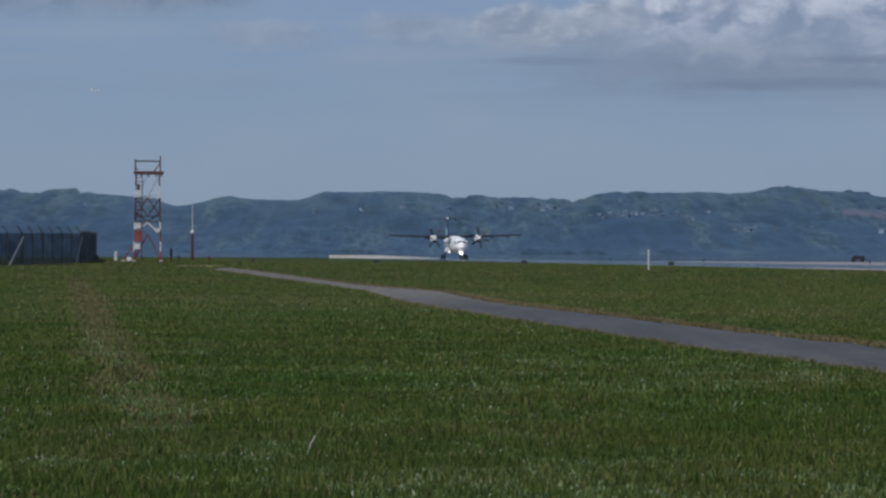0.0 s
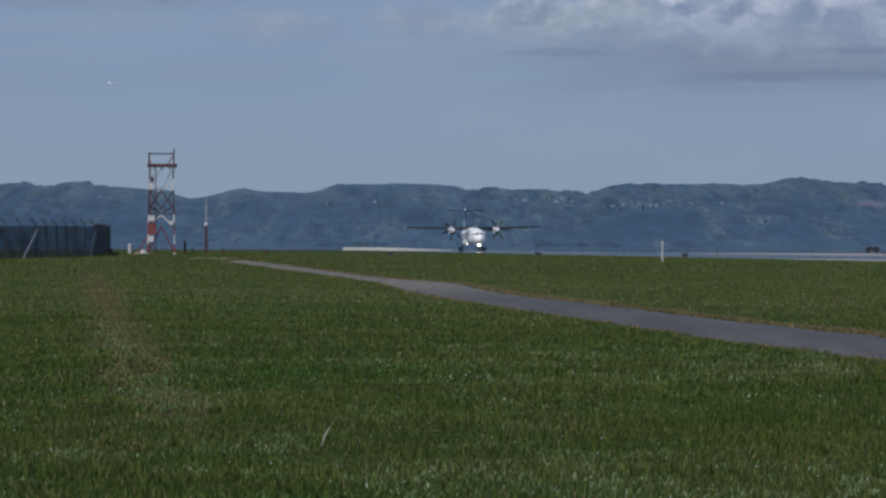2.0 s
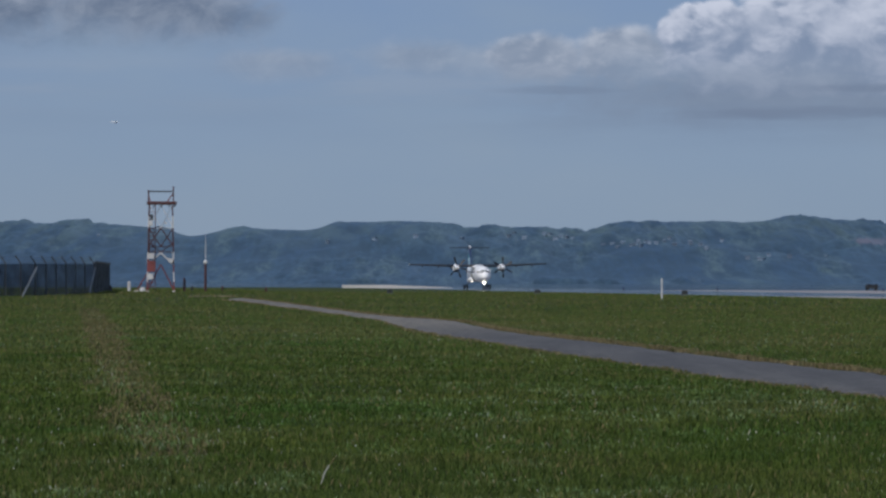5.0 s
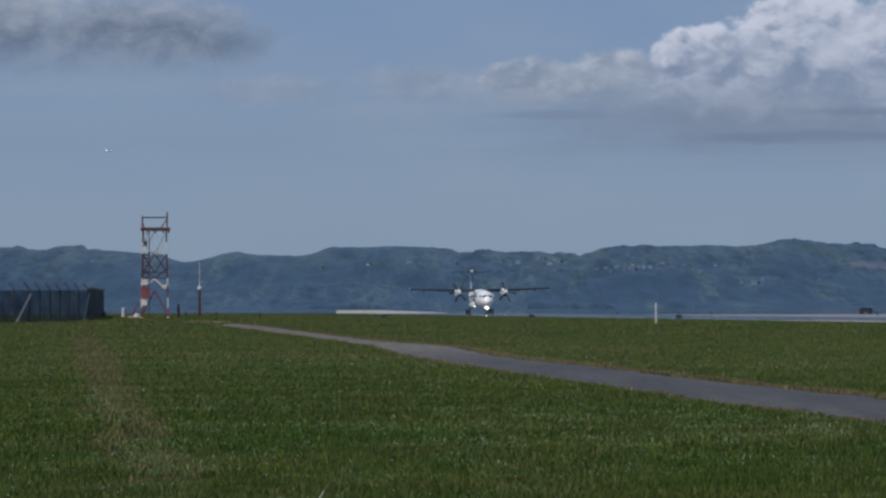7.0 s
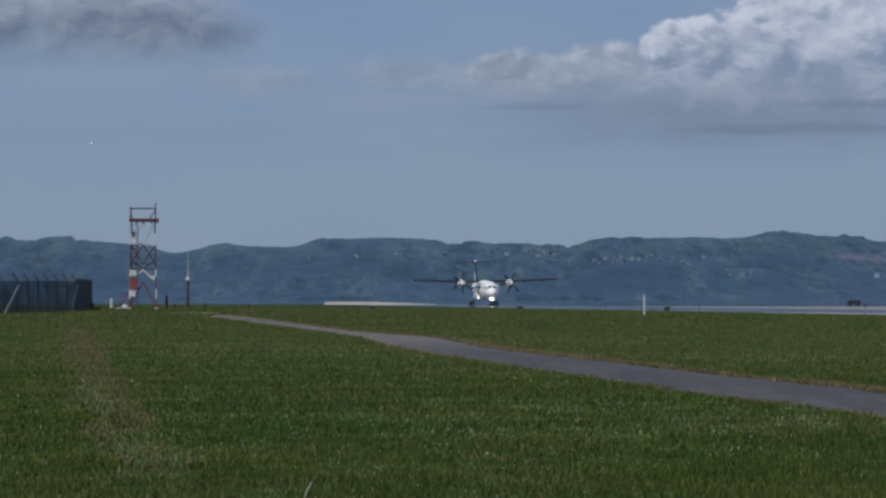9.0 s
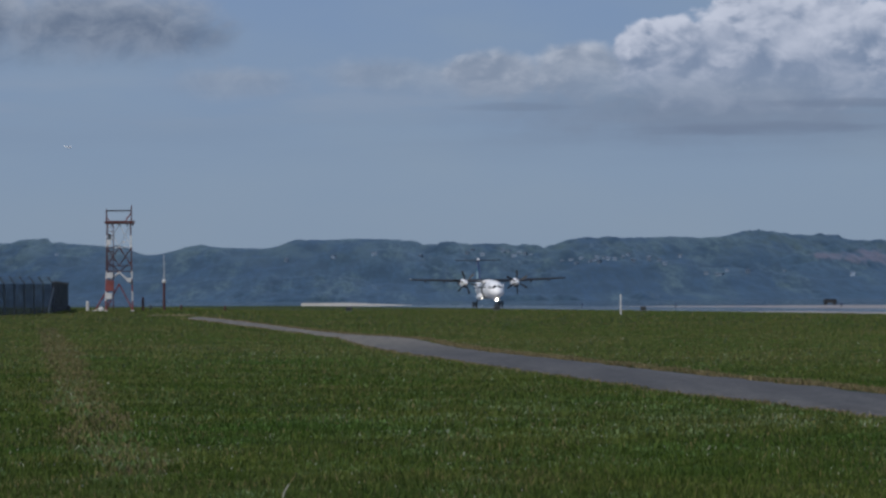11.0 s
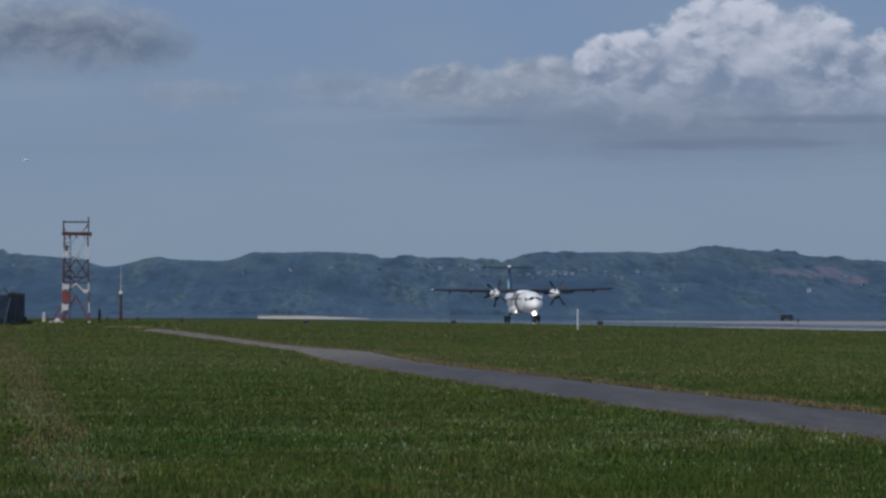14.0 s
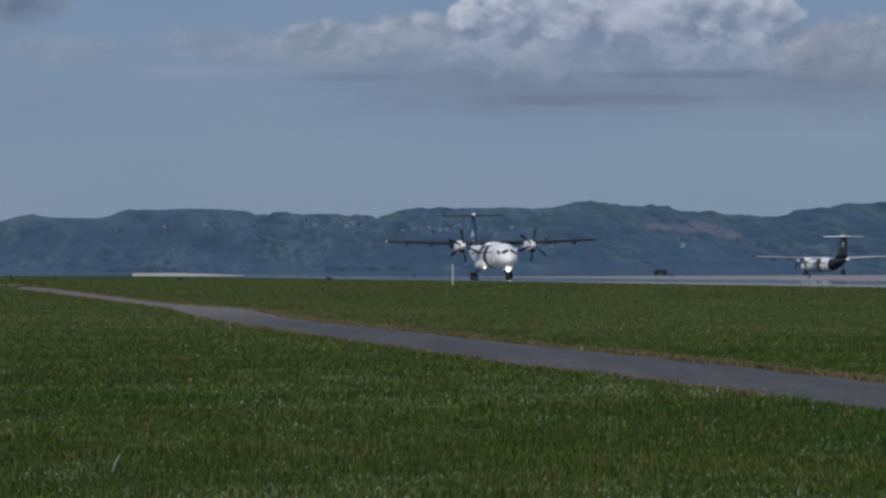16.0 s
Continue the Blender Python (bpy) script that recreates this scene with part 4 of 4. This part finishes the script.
def build_turboprop(name, at, label, d):
    """High-wing twin turboprop with a T-tail. Nose along +x, nose wheel at the origin."""
    ob = root(name, at, label, "aircraft")
    zc, ry, rz = d["zc"], d["ry"], d["rz"]
    bm = bmesh.new()
    loft(bm, [oval(x, 0, zc + dz, ry * q, rz * q2, 28) for x, dz, q, q2 in d["stations"]])
    fus = part("fuselage", bm, SKIN, ob, "white painted fuselage", True)
    # windscreen and cabin windows sit a little proud of the skin
    for a0, a1 in ((38, 84), (96, 142)):
        part("windscreen_pane", skin_patch(d, d["screen"] + 0.22, d["screen"] - 0.22, a0, a1), GLASS, fus, "dark cockpit windscreen")
    for sy in (-1, 1):
        for x0, x1 in ((d["screen"] - 0.28, d["screen"] - 0.75), (d["screen"] - 0.85, d["screen"] - 1.15)):
            a0, a1 = (20, 36) if sy > 0 else (144, 160)
            part("side_window", skin_patch(d, x0, x1, a0, a1), GLASS, fus, "dark cockpit side window")
        for i in range(d["windows"]):
            x = d["win0"] - i * d["pitch"]
            bm = bmesh.new()
            box(bm, (0.26, 0.06, 0.36), pose(x, sy * ry * 0.975, zc + 0.36, sy * -10, 0, 0), 0.02)
            part("cabin_window", bm, GLASS, fus, "small dark cabin window")
        bm = bmesh.new()
        box(bm, (0.75, 0.05, 1.6), pose(d["win0"] + 1.3, sy * ry * 0.985, zc + 0.1), 0.02)
        part("door", bm, SKIN, fus, "flush cabin door")
    # plain dark rings between two stations of the fuselage
    for x0, x1, mat, lo, hi in d["bands"]:
        bm = bmesh.new()
        ring_band(bm, x0, x1, zc, ry + 0.012, rz + 0.012, lo, hi)
        part("dark_band", bm, mat, fus, "dark band round the fuselage")
    for x0, x1, mat in d["tail_paint"]:
        part("tail_paint", skin_patch(d, x0, x1, -170, 190, 24), mat, fus, "dark painted rear fuselage")
    # wing: centre panel, two outer panels, dark de-icing edges
    span, zw, xw = d["span"] / 2, d["zw"], d["xw"]
    ye, dih = d["ye"], math.tan(radians(d["dihedral"]))
    bm = wing_mesh([(-ye, xw, zw, d["chord"]), (ye, xw, zw, d["chord"])], 0.20)
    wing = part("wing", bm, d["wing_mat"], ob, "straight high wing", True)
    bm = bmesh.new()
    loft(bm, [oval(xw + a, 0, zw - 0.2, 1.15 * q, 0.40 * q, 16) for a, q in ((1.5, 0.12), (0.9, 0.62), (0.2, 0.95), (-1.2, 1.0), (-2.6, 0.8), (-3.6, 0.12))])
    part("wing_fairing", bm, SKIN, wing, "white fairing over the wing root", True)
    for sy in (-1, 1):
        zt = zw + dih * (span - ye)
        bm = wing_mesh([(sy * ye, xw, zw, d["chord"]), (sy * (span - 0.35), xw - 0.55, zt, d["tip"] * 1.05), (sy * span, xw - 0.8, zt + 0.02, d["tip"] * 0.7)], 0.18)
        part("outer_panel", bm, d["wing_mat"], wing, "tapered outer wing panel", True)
        bm = bmesh.new()
        loft(bm, [[(x + 0.05, y, z - 0.05), (x + 0.03, y, z + 0.07), (x - 0.2, y, z + 0.165 * q), (x - 0.2, y, z - 0.13 * q)] for y, x, z, q in ((sy * (ye + 0.6), xw - 0.04, zw + dih * 0.6, 1.1), (sy * (span - 0.5), xw - 0.52, zt - 0.01, 0.7))])
        part("deicing_edge", bm, BOOT, wing, "black rubber leading edge")
        bm = bmesh.new()
        box(bm, (0.5, 0.12, 0.16), pose(xw - 0.7, sy * span, zt + 0.03), 0.04)
        # one tip only is white, in place of a shining wingtip lamp
        part("wingtip_fairing", bm, d["wing_mat"] if sy > 0 else SKIN, wing, "" if sy > 0 else "wingtip fairing whitened to stand in for the tip lamp")
        for q in (0.35, 0.7):
            y = sy * (ye + (span - ye) * q)
            bm = bmesh.new()
            loft(bm, [oval(xw - a, y, zw + dih * (span - ye) * q - 0.25, r, r * 1.4, 8) for a, r in ((0.6, 0.02), (1.2, 0.09), (2.4, 0.07), (2.9, 0.01))])
            part("flap_fairing", bm, WINGSKIN, wing, smooth=True)
        # engine
        bm = bmesh.new()
        loft(bm, [oval(d["prop"] - a, sy * ye, zw - dz, r, r2, 18) for a, r, r2, dz in ((0.1, 0.33, 0.36, 0.28), (0.5, 0.47, 0.56, 0.33), (1.4, 0.56, 0.70, 0.36), (2.6, 0.56, 0.68, 0.32), (4.2, 0.45, 0.52, 0.30), (d["nacelle"], 0.12, 0.14, 0.22))])
        nac = part("nacelle", bm, SKIN, ob, "white engine nacelle", True)
        bm = bmesh.new()
        loft(bm, [oval(d["prop"] - a, sy * ye, zw - 0.86, r, r * 0.6, 14) for a, r in ((0.2, 0.34), (0.3, 0.36), (0.75, 0.38))])
        part("intake", bm, BLACK, nac, "dark engine air intake")
        bm = bmesh.new()
        rod(bm, (d["prop"] - 2.9, sy * (ye + 0.45), zw - 0.35), (d["prop"] - 3.6, sy * (ye + 0.7), zw - 0.35), 0.17)
        part("exhaust", bm, DARKSTEEL, nac)
        d["props"].append((propeller(ob, pose(d["prop"] + 0.12, sy * ye, zw - 0.28), d["dia"], d["blades"], 11 if sy > 0 else 27), pose(d["prop"] + 0.12, sy * ye, zw - 0.28)))
        # main gear
        gx, gy = d["gear"]
        bm = bmesh.new()
        if d["sponson"]:
            loft(bm, [oval(gx + a, sy * (ry * 0.9), zc - rz * 0.72, 0.55 * q, 0.52 * q, 14) for a, q in ((2.4, 0.1), (1.5, 0.8), (0, 1.0), (-1.6, 0.8), (-2.6, 0.1))])
            part("gear_fairing", bm, SKIN, ob, "white landing gear fairing", True)
            bm = bmesh.new()
            rod(bm, (gx, sy * ry * 0.9, zc - rz * 0.8), (gx, sy * gy, 0.45), 0.10)
        else:
            rod(bm, (gx, sy * ye, zw - 0.8), (gx, sy * ye, 0.45), 0.11)
        leg = part("main_gear_leg", bm, DARKSTEEL, ob)
        for o in (-0.24, 0.24):
            d["wheels"].append((wheel_part(ob, pose(gx, sy * gy + o, 0.43), 0.43, 0.27), (gx, sy * gy + o, 0.43), 0.43))
    # nose gear
    bm = bmesh.new()
    rod(bm, (0, 0, 0.28), (0.08, 0, zc - rz * 0.75), 0.07)
    rod(bm, (0, -0.22, 0.27), (0, 0.22, 0.27), 0.05)
    part("nose_gear_leg", bm, DARKSTEEL, ob)
    for o in (-0.18, 0.18):
        d["wheels"].append((wheel_part(ob, pose(0, o, 0.27), 0.27, 0.16), (0, o, 0.27), 0.27))
    for sy in (-1, 1):
        bm = bmesh.new()
        box(bm, (1.2, 0.04, 0.45), pose(0.1, sy * 0.36, zc - rz * 0.98, sy * 12), 0.01)
        part("gear_door", bm, SKIN, ob)
    # tail
    bm = bmesh.new()
    loft(bm, [[(x + px, pz, z) for px, pz in aerofoil(c, 0.11)] for x, z, c in d["fin"]])
    fin = part("fin", bm, d["fin_mat"], ob, d["fin_label"], True)
    for x0, z0, z1, w, mat in d["fin_marks"]:
        for sy in (-1, 1):
            bm = bmesh.new()
            loft(bm, [[(x0 - dx, sy * 0.10, z), (x0 - dx - w, sy * 0.10, z), (x0 - dx - w, sy * 0.23, z), (x0 - dx, sy * 0.23, z)] for dx, z in ((0, z0), ((z1 - z0) * 0.45, z1))])
            part("fin_mark", bm, mat, fin, "pale curl of livery on the fin")
    xt, zt, st, ct = d["tail"]
    bm = wing_mesh([(-st / 2, xt - 0.35, zt, ct * 0.62), (-0.3, xt, zt, ct), (0.3, xt, zt, ct), (st / 2, xt - 0.35, zt, ct * 0.62)], 0.12)
    part("tailplane", bm, d["tail_mat"], ob, "tailplane on top of the fin", True)
    bm = bmesh.new()
    loft(bm, [oval(xt + a, 0, zt + 0.12, r, r * 1.3, 10) for a, r in ((0.75, 0.02), (0.3, 0.14), (-0.9, 0.17), (-1.9, 0.04))])
    part("tail_bullet", bm, SKIN, ob, "white bullet fairing", True)
    # lights
    for x, y, z, r, mat in d["lights"]:
        bm = bmesh.new()
        loft(bm, [oval(x + a, y, z, q * r, q * r, 18) for a, q in ((-0.18, 0.35), (-0.02, 0.95), (0.0, 1.0))])
        lamp = part("lamp_housing", bm, DARKSTEEL, ob, smooth=True)
        bm = bmesh.new()
        loft(bm, [oval(x + a, y, z, q * r, q * r, 18) for a, q in ((0.005, 0.97), (0.05, 0.85), (0.09, 0.5), (0.1, 0.1))])
        part("lamp_lens", bm, mat, lamp, "bright glowing lamp lens", True)
    return ob


FUS = ((1.75, -0.46, 0.04, 0.04), (1.64, -0.44, 0.24, 0.22), (1.35, -0.38, 0.47, 0.41), (0.9, -0.29, 0.70, 0.59), (0.3, -0.17, 0.87, 0.77), (-0.4, -0.06, 0.96, 0.92), (-1.3, 0, 1, 1), (-11.5, 0, 1, 1),
       (-13.5, 0.12, 0.94, 0.93), (-16.0, 0.45, 0.74, 0.70), (-18.5, 0.80, 0.45, 0.42), (-20.3, 1.02, 0.2, 0.2), (-20.9, 1.08, 0.05, 0.06))
ARRIVAL = dict(
    zc=2.64, ry=1.32, rz=1.40, stations=FUS, screen=0.84, windows=15, win0=-2.6, pitch=0.78, bands=((-5.3, -7.0, BLACK, -2, 2),), tail_paint=((-17.2, -20.8, NAVY),),
    span=24.57, zw=4.1, xw=-7.2, ye=4.05, dihedral=2.0, chord=2.57, tip=1.5, prop=-4.75, nacelle=6.2, dia=3.75, blades=6, gear=(-8.78, 2.05), sponson=True,
    fin=((-14.2, 3.55, 5.9), (-16.6, 4.3, 3.9), (-18.1, 7.55, 2.3)), fin_mat=NAVY, fin_label="dark blue fin with a pale curl",
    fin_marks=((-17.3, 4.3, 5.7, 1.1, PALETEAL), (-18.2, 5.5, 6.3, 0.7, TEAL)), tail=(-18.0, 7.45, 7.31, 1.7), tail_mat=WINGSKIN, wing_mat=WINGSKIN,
    lights=((0.28, -0.0, 1.10, 0.21, LANDING), (-6.4, -1.25, 1.36, 0.16, DIMLIGHT), (-6.4, 1.25, 1.36, 0.13, DIMLIGHT)), props=[], wheels=[])
TAXIING = dict(
    zc=1.75, ry=1.34, rz=1.34, stations=tuple((x * 1.12, dz, q, q2) for x, dz, q, q2 in FUS), screen=0.78, windows=16, win0=-2.8, pitch=0.8,
    bands=((-9.5, -11.2, BLACK, -2, 2),), tail_paint=((-15.5, -23.0, BLACK),), span=27.43, zw=3.08, xw=-8.6, ye=3.95, dihedral=2.2, chord=2.4, tip=1.3, prop=-6.0, nacelle=7.6, dia=3.96, blades=4,
    gear=(-10.0, 3.95), sponson=False, fin=((-15.6, 2.9, 7.4), (-18.0, 4.0, 5.2), (-19.8, 7.25, 3.5)), fin_mat=BLACK, fin_label="black fin with a pale curl",
    fin_marks=((-19.6, 4.3, 6.2, 1.4, SKIN), (-18.4, 3.6, 4.4, 0.8, SKIN)), tail=(-20.0, 7.25, 7.92, 2.6), tail_mat=SKIN, wing_mat=WHITE, lights=(), props=[], wheels=[])
RUN_TURN = math.degrees(math.atan2(-1, RUN_K))
airliner = build_turboprop("turboprop_airliner", pose(0, 0, 0), "white twin turboprop airliner with dark blue tail rolling down the runway", ARRIVAL)
taxier = build_turboprop("turboprop_airliner", pose(0, 0, 0), "white and black twin turboprop airliner taxiing away on the apron", TAXIING)


def build_speck():
    """Small light aircraft far off in the sky."""
    ob = root("light_aircraft", pose(0, 0, 0), "tiny pale light aircraft far away in the sky", "aircraft")
    bm = bmesh.new()
    loft(bm, [oval(x, 0, z, r, r * 1.2, 12) for x, z, r in ((3.0, 0, 0.15), (2.6, 0, 0.5), (1.0, 0.1, 0.65), (-1.0, 0.1, 0.5), (-4.0, 0.3, 0.12))])
    part("fuselage", bm, SKIN, ob, smooth=True)
    bm = wing_mesh([(-4.6, 0.7, 0.75, 1.1), (0, 0.9, 0.7, 1.5), (4.6, 0.7, 0.75, 1.1)], 0.13)
    part("wing", bm, SKIN, ob, smooth=True)
    bm = wing_mesh([(-1.6, -3.4, 0.4, 0.6), (0, -3.2, 0.4, 0.9), (1.6, -3.4, 0.4, 0.6)], 0.1)
    part("tailplane", bm, SKIN, ob)
    bm = bmesh.new()
    loft(bm, [[(x + px, pz, z) for px, pz in aerofoil(c, 0.1)] for x, z, c in ((-2.9, 0.3, 1.3), (-3.5, 1.7, 0.7))])
    part("fin", bm, SKIN, ob)
    return ob


speck = build_speck()


# ---- grass ----
def inside_road(x, y):
    l, r = np.array(ROAD_LEFT), np.array(ROAD_RIGHT)
    xl, xr = np.interp(y, l[:, 1], l[:, 0]), np.interp(y, r[:, 1], r[:, 0])
    return (x > xl - 0.02) & (x < xr + 0.02) & (y < 170)


def worn(x, y):
    return (np.abs(x - (1.05 - 0.123 * y) + 0.35 * wobble(x, y, 9.0, 9)) < 0.5 + 0.3 * wobble(x, y, 2.0, 10)) & (y > 28) & (y < 140)


def blades(name, label, d0, d1, count, tall, wide, material, seed, keep=None, az=(-11.0, 15.0), category="grass", spots=None, plain=False, fade=False):
    """A sward of single bent blades between two distances; clumped, uneven in height."""
    rs = np.random.RandomState(seed)
    a = np.radians(rs.uniform(*az, count))
    d = np.sqrt(rs.uniform(d0 * d0, d1 * d1, count)) * np.exp(rs.normal(0.0, 0.13, count))
    if fade:
        d = (d0 + (d1 - d0) * rs.uniform(0, 1, count) ** 1.4) * rs.uniform(0.9, 1.1, count)
    x, y = d * np.sin(a), d * np.cos(a)
    if spots is not None:
        x, y = spots(rs, count)
    ok = ~inside_road(x, y) & (run_s(x, y) < -13)
    ok &= keep(x, y) if keep else ~(worn(x, y) & (rs.uniform(0, 1, count) < 0.78))
    x, y = x[ok], y[ok]
    n = len(x)
    patch = 0.8 + 0.35 * wobble(x, y, 3.1, 41) + 0.35 * wobble(x, y, 0.9, 42)
    h = tall * np.clip(patch, 0.35, 1.6) * rs.uniform(0.55, 1.25, n)
    w = wide * rs.uniform(0.6, 1.3, n)
    t = rs.uniform(0, 2 * np.pi, n)
    lean = rs.uniform(0.05, 0.7, n) * h
    z = height(x, y) - 0.01
    ux, uy = np.cos(t) * w / 2, np.sin(t) * w / 2
    q = rs.uniform(0, 2 * np.pi, n)
    lx, ly = np.cos(q) * lean, np.sin(q) * lean
    co = np.empty((n, 5, 3))
    co[:, 0] = np.stack([x - ux, y - uy, z], -1)
    co[:, 1] = np.stack([x + ux, y + uy, z], -1)
    co[:, 2] = np.stack([x + ux * 0.8 + lx * 0.4, y + uy * 0.8 + ly * 0.4, z + h * 0.6], -1)
    co[:, 3] = np.stack([x - ux * 0.8 + lx * 0.4, y - uy * 0.8 + ly * 0.4, z + h * 0.6], -1)
    co[:, 4] = np.stack([x + lx, y + ly, z + h], -1)
    base = np.arange(n)[:, None] * 5
    faces = base + np.array([0, 1, 4]) if plain else np.concatenate([base + np.array([0, 1, 2]), base + np.array([0, 2, 3]), base + np.array([3, 2, 4])])
    ob = new(name, mesh_arrays(name, co.reshape(-1, 3), faces, material))
    return tagged(ob, label, category, kind="stuff")


blades("grass", "uneven green airfield grass close by", 17, 34, 190000, 0.095, 0.012, BLADES, 1)
blades("grass", "uneven green airfield grass", 34, 70, 220000, 0.10, 0.022, BLADES, 2)
blades("grass", "uneven green airfield grass farther off", 70, 150, 190000, 0.11, 0.055, FIELD, 3, plain=True)
blades("grass", "distant green airfield grass", 150, 330, 110000, 0.12, 0.13, FIELD, 4, plain=True)
blades("dry_grass", "dry straw-coloured grass in the worn track", 28, 130, 125000, 0.085, 0.022, WORN, 5, keep=worn, az=(-9.0, -3.0))


def rosettes(x, y):
    """Clumps of clover and broad weeds in the sward."""
    return (lattice(x, y, 0.55, 61) * 0.72 + lattice(x, y, 2.6, 62) * 0.28) > 0.57


blades("weeds", "brighter broad-leaved weeds and clover clumps in the grass", 17, 52, 120000, 0.075, 0.024, LUSH, 8, keep=rosettes, category="weeds", fade=True)
blades("weeds", "brighter broad-leaved weeds in the grass farther off", 38, 130, 90000, 0.09, 0.030, LUSH, 9, keep=rosettes, category="weeds", fade=True)


def verge(rs, n):
    """Spots along the road's two edges, most of them on the far side."""
    t = rs.uniform(0.12, 1, n) ** 0.8
    far = rs.uniform(0, 1, n) < 0.86
    pts = np.array([road_edge(ROAD_RIGHT if f else ROAD_LEFT, q) for q, f in zip(t, far)])
    out = np.where(far, np.abs(rs.normal(0.05, 0.22, n)), -np.abs(rs.normal(0.0, 0.08, n)))
    return pts[:, 0] + out * (1 + 0.8 * wobble(pts[:, 0], pts[:, 1], 6.0, 12)), pts[:, 1] + rs.uniform(-0.4, 0.4, n)


blades("dry_grass", "dry yellow grass along the road's edge", 30, 178, 80000, 0.11, 0.032, DRY, 6, keep=lambda x, y: x < 99, spots=verge)


def build_flowers():
    """Pale seed heads and daisies dotted in the sward."""
    rs = np.random.RandomState(77)
    n = 600
    a, d = np.radians(rs.uniform(-11, 15, n)), np.sqrt(rs.uniform(18 ** 2, 48 ** 2, n))
    x, y = d * np.sin(a), d * np.cos(a)
    ok = ~inside_road(x, y) & (wobble(x, y, 5.0, 51) + rs.uniform(-0.4, 0.4, n) > 0.0)
    x, y = x[ok], y[ok]
    n = len(x)
    z = height(x, y) + rs.uniform(0.06, 0.14, n)
    r = rs.uniform(0.005, 0.010, n)
    k = np.array([(1, 0, 0), (-0.5, 0.87, 0), (-0.5, -0.87, 0), (0, 0, 1.6), (0, 0, -0.8)])
    co = np.stack([x, y, z], -1)[:, None, :] + k[None] * r[:, None, None]
    f = np.array([(0, 1, 3), (1, 2, 3), (2, 0, 3), (1, 0, 4), (2, 1, 4), (0, 2, 4)])
    faces = (np.arange(n)[:, None, None] * 5 + f[None]).reshape(-1, 3)
    tagged(new("flowers", mesh_arrays("flowers", co.reshape(-1, 3), faces, FLOWER)), "pale daisies and seed heads in the grass", "flowers", kind="stuff")


build_flowers()


def build_stalk():
    """One tall dry stalk leaning over the sward."""
    ob = root("dry_stalk", pose(-0.92, 24.8, 0), "single tall dry grass stalk leaning over", "grass stalk")
    bm = bmesh.new()
    for a, b in (((0, 0, 0), (0.03, 0, 0.10)), ((0.03, 0, 0.10), (0.07, 0, 0.17))):
        rod(bm, a, b, 0.007, 0.006, 6)
    part("stem", bm, FLOWER, ob)
    bm = bmesh.new()
    loft(bm, [oval(0, 0, 0, 0.002, 0.002, 6), oval(0.03, 0, 0.04, 0.011, 0.011, 6), oval(0.07, 0, 0.1, 0.003, 0.003, 6)])
    part("seed_head", bm, DRY, ob, at=pose(0.067, 0, 0.165))


build_stalk()


# ---- what moves ----
def airliner_y(t):
    """The airliner's place along the runway: it creeps, then gathers speed."""
    return 531.36 - 4.3206 * t + 0.94671 * t ** 2 - 0.135538 * t ** 3 + 0.00275499 * t ** 4


def motions():
    rows = []
    for i in range(33):
        t = i * 0.5
        y = airliner_y(t)
        rows.append((t, pose(RUN_A - 0.15 - RUN_K * y, y, RUN_Z + 0.005, 0.5, 0, RUN_TURN)))
    walk(airliner, rows)
    # the other airliner taxies slowly away
    heading = -8.0
    hx, hy = math.sin(radians(heading)), math.cos(radians(heading))
    tail = Vector((577 * math.sin(radians(12.01)), 577 * math.cos(radians(12.01))))
    rows = []
    for i in range(17):
        back = 22.6 - 2.2 * (16.0 - i)
        rows.append((float(i), pose(tail.x + hx * back, tail.y + hy * back, RUN_Z - 0.015, 0, 0, 90 - heading)))
    walk(taxier, rows)
    # propellers and wheels
    for d in (ARRIVAL, TAXIING):
        for hub, at in d["props"]:
            walk(hub, [(i * 0.1, at @ pose(0, 0, 0, -77.0 * i)) for i in range(161)])
    for wheel, (x, y, z), r in ARRIVAL["wheels"]:
        turn, rows = 0.0, []
        for i in range(161):
            rows.append((i * 0.1, pose(x, y, z) @ pose(0, 0, 0, 0, turn)))
            turn += min(80.0, math.degrees((airliner_y(i * 0.1) - airliner_y(i * 0.1 + 0.1)) / r))
        walk(wheel, rows)
    for wheel, (x, y, z), r in TAXIING["wheels"]:
        walk(wheel, [(i * 0.1, pose(x, y, z) @ pose(0, 0, 0, 0, math.degrees(0.22 / r) * i)) for i in range(161)])
    # the light aircraft drifts low over the sky line
    rows = []
    for t, az, el in ((0.0, -6.214, 3.087), (4.0, -6.105, 3.08), (7.0, -6.085, 3.023), (9.0, -6.165, 2.989), (11.5, -6.165, 2.958), (14.0, -6.158, 2.92), (16.0, -6.15, 2.89)):
        a, e = radians(az), radians(el)
        rows.append((t, pose(3000 * math.sin(a), 3000 * math.cos(a), 1.7 + 3000 * math.tan(e), 0, 0, 8)))
    walk(speck, rows)


motions()
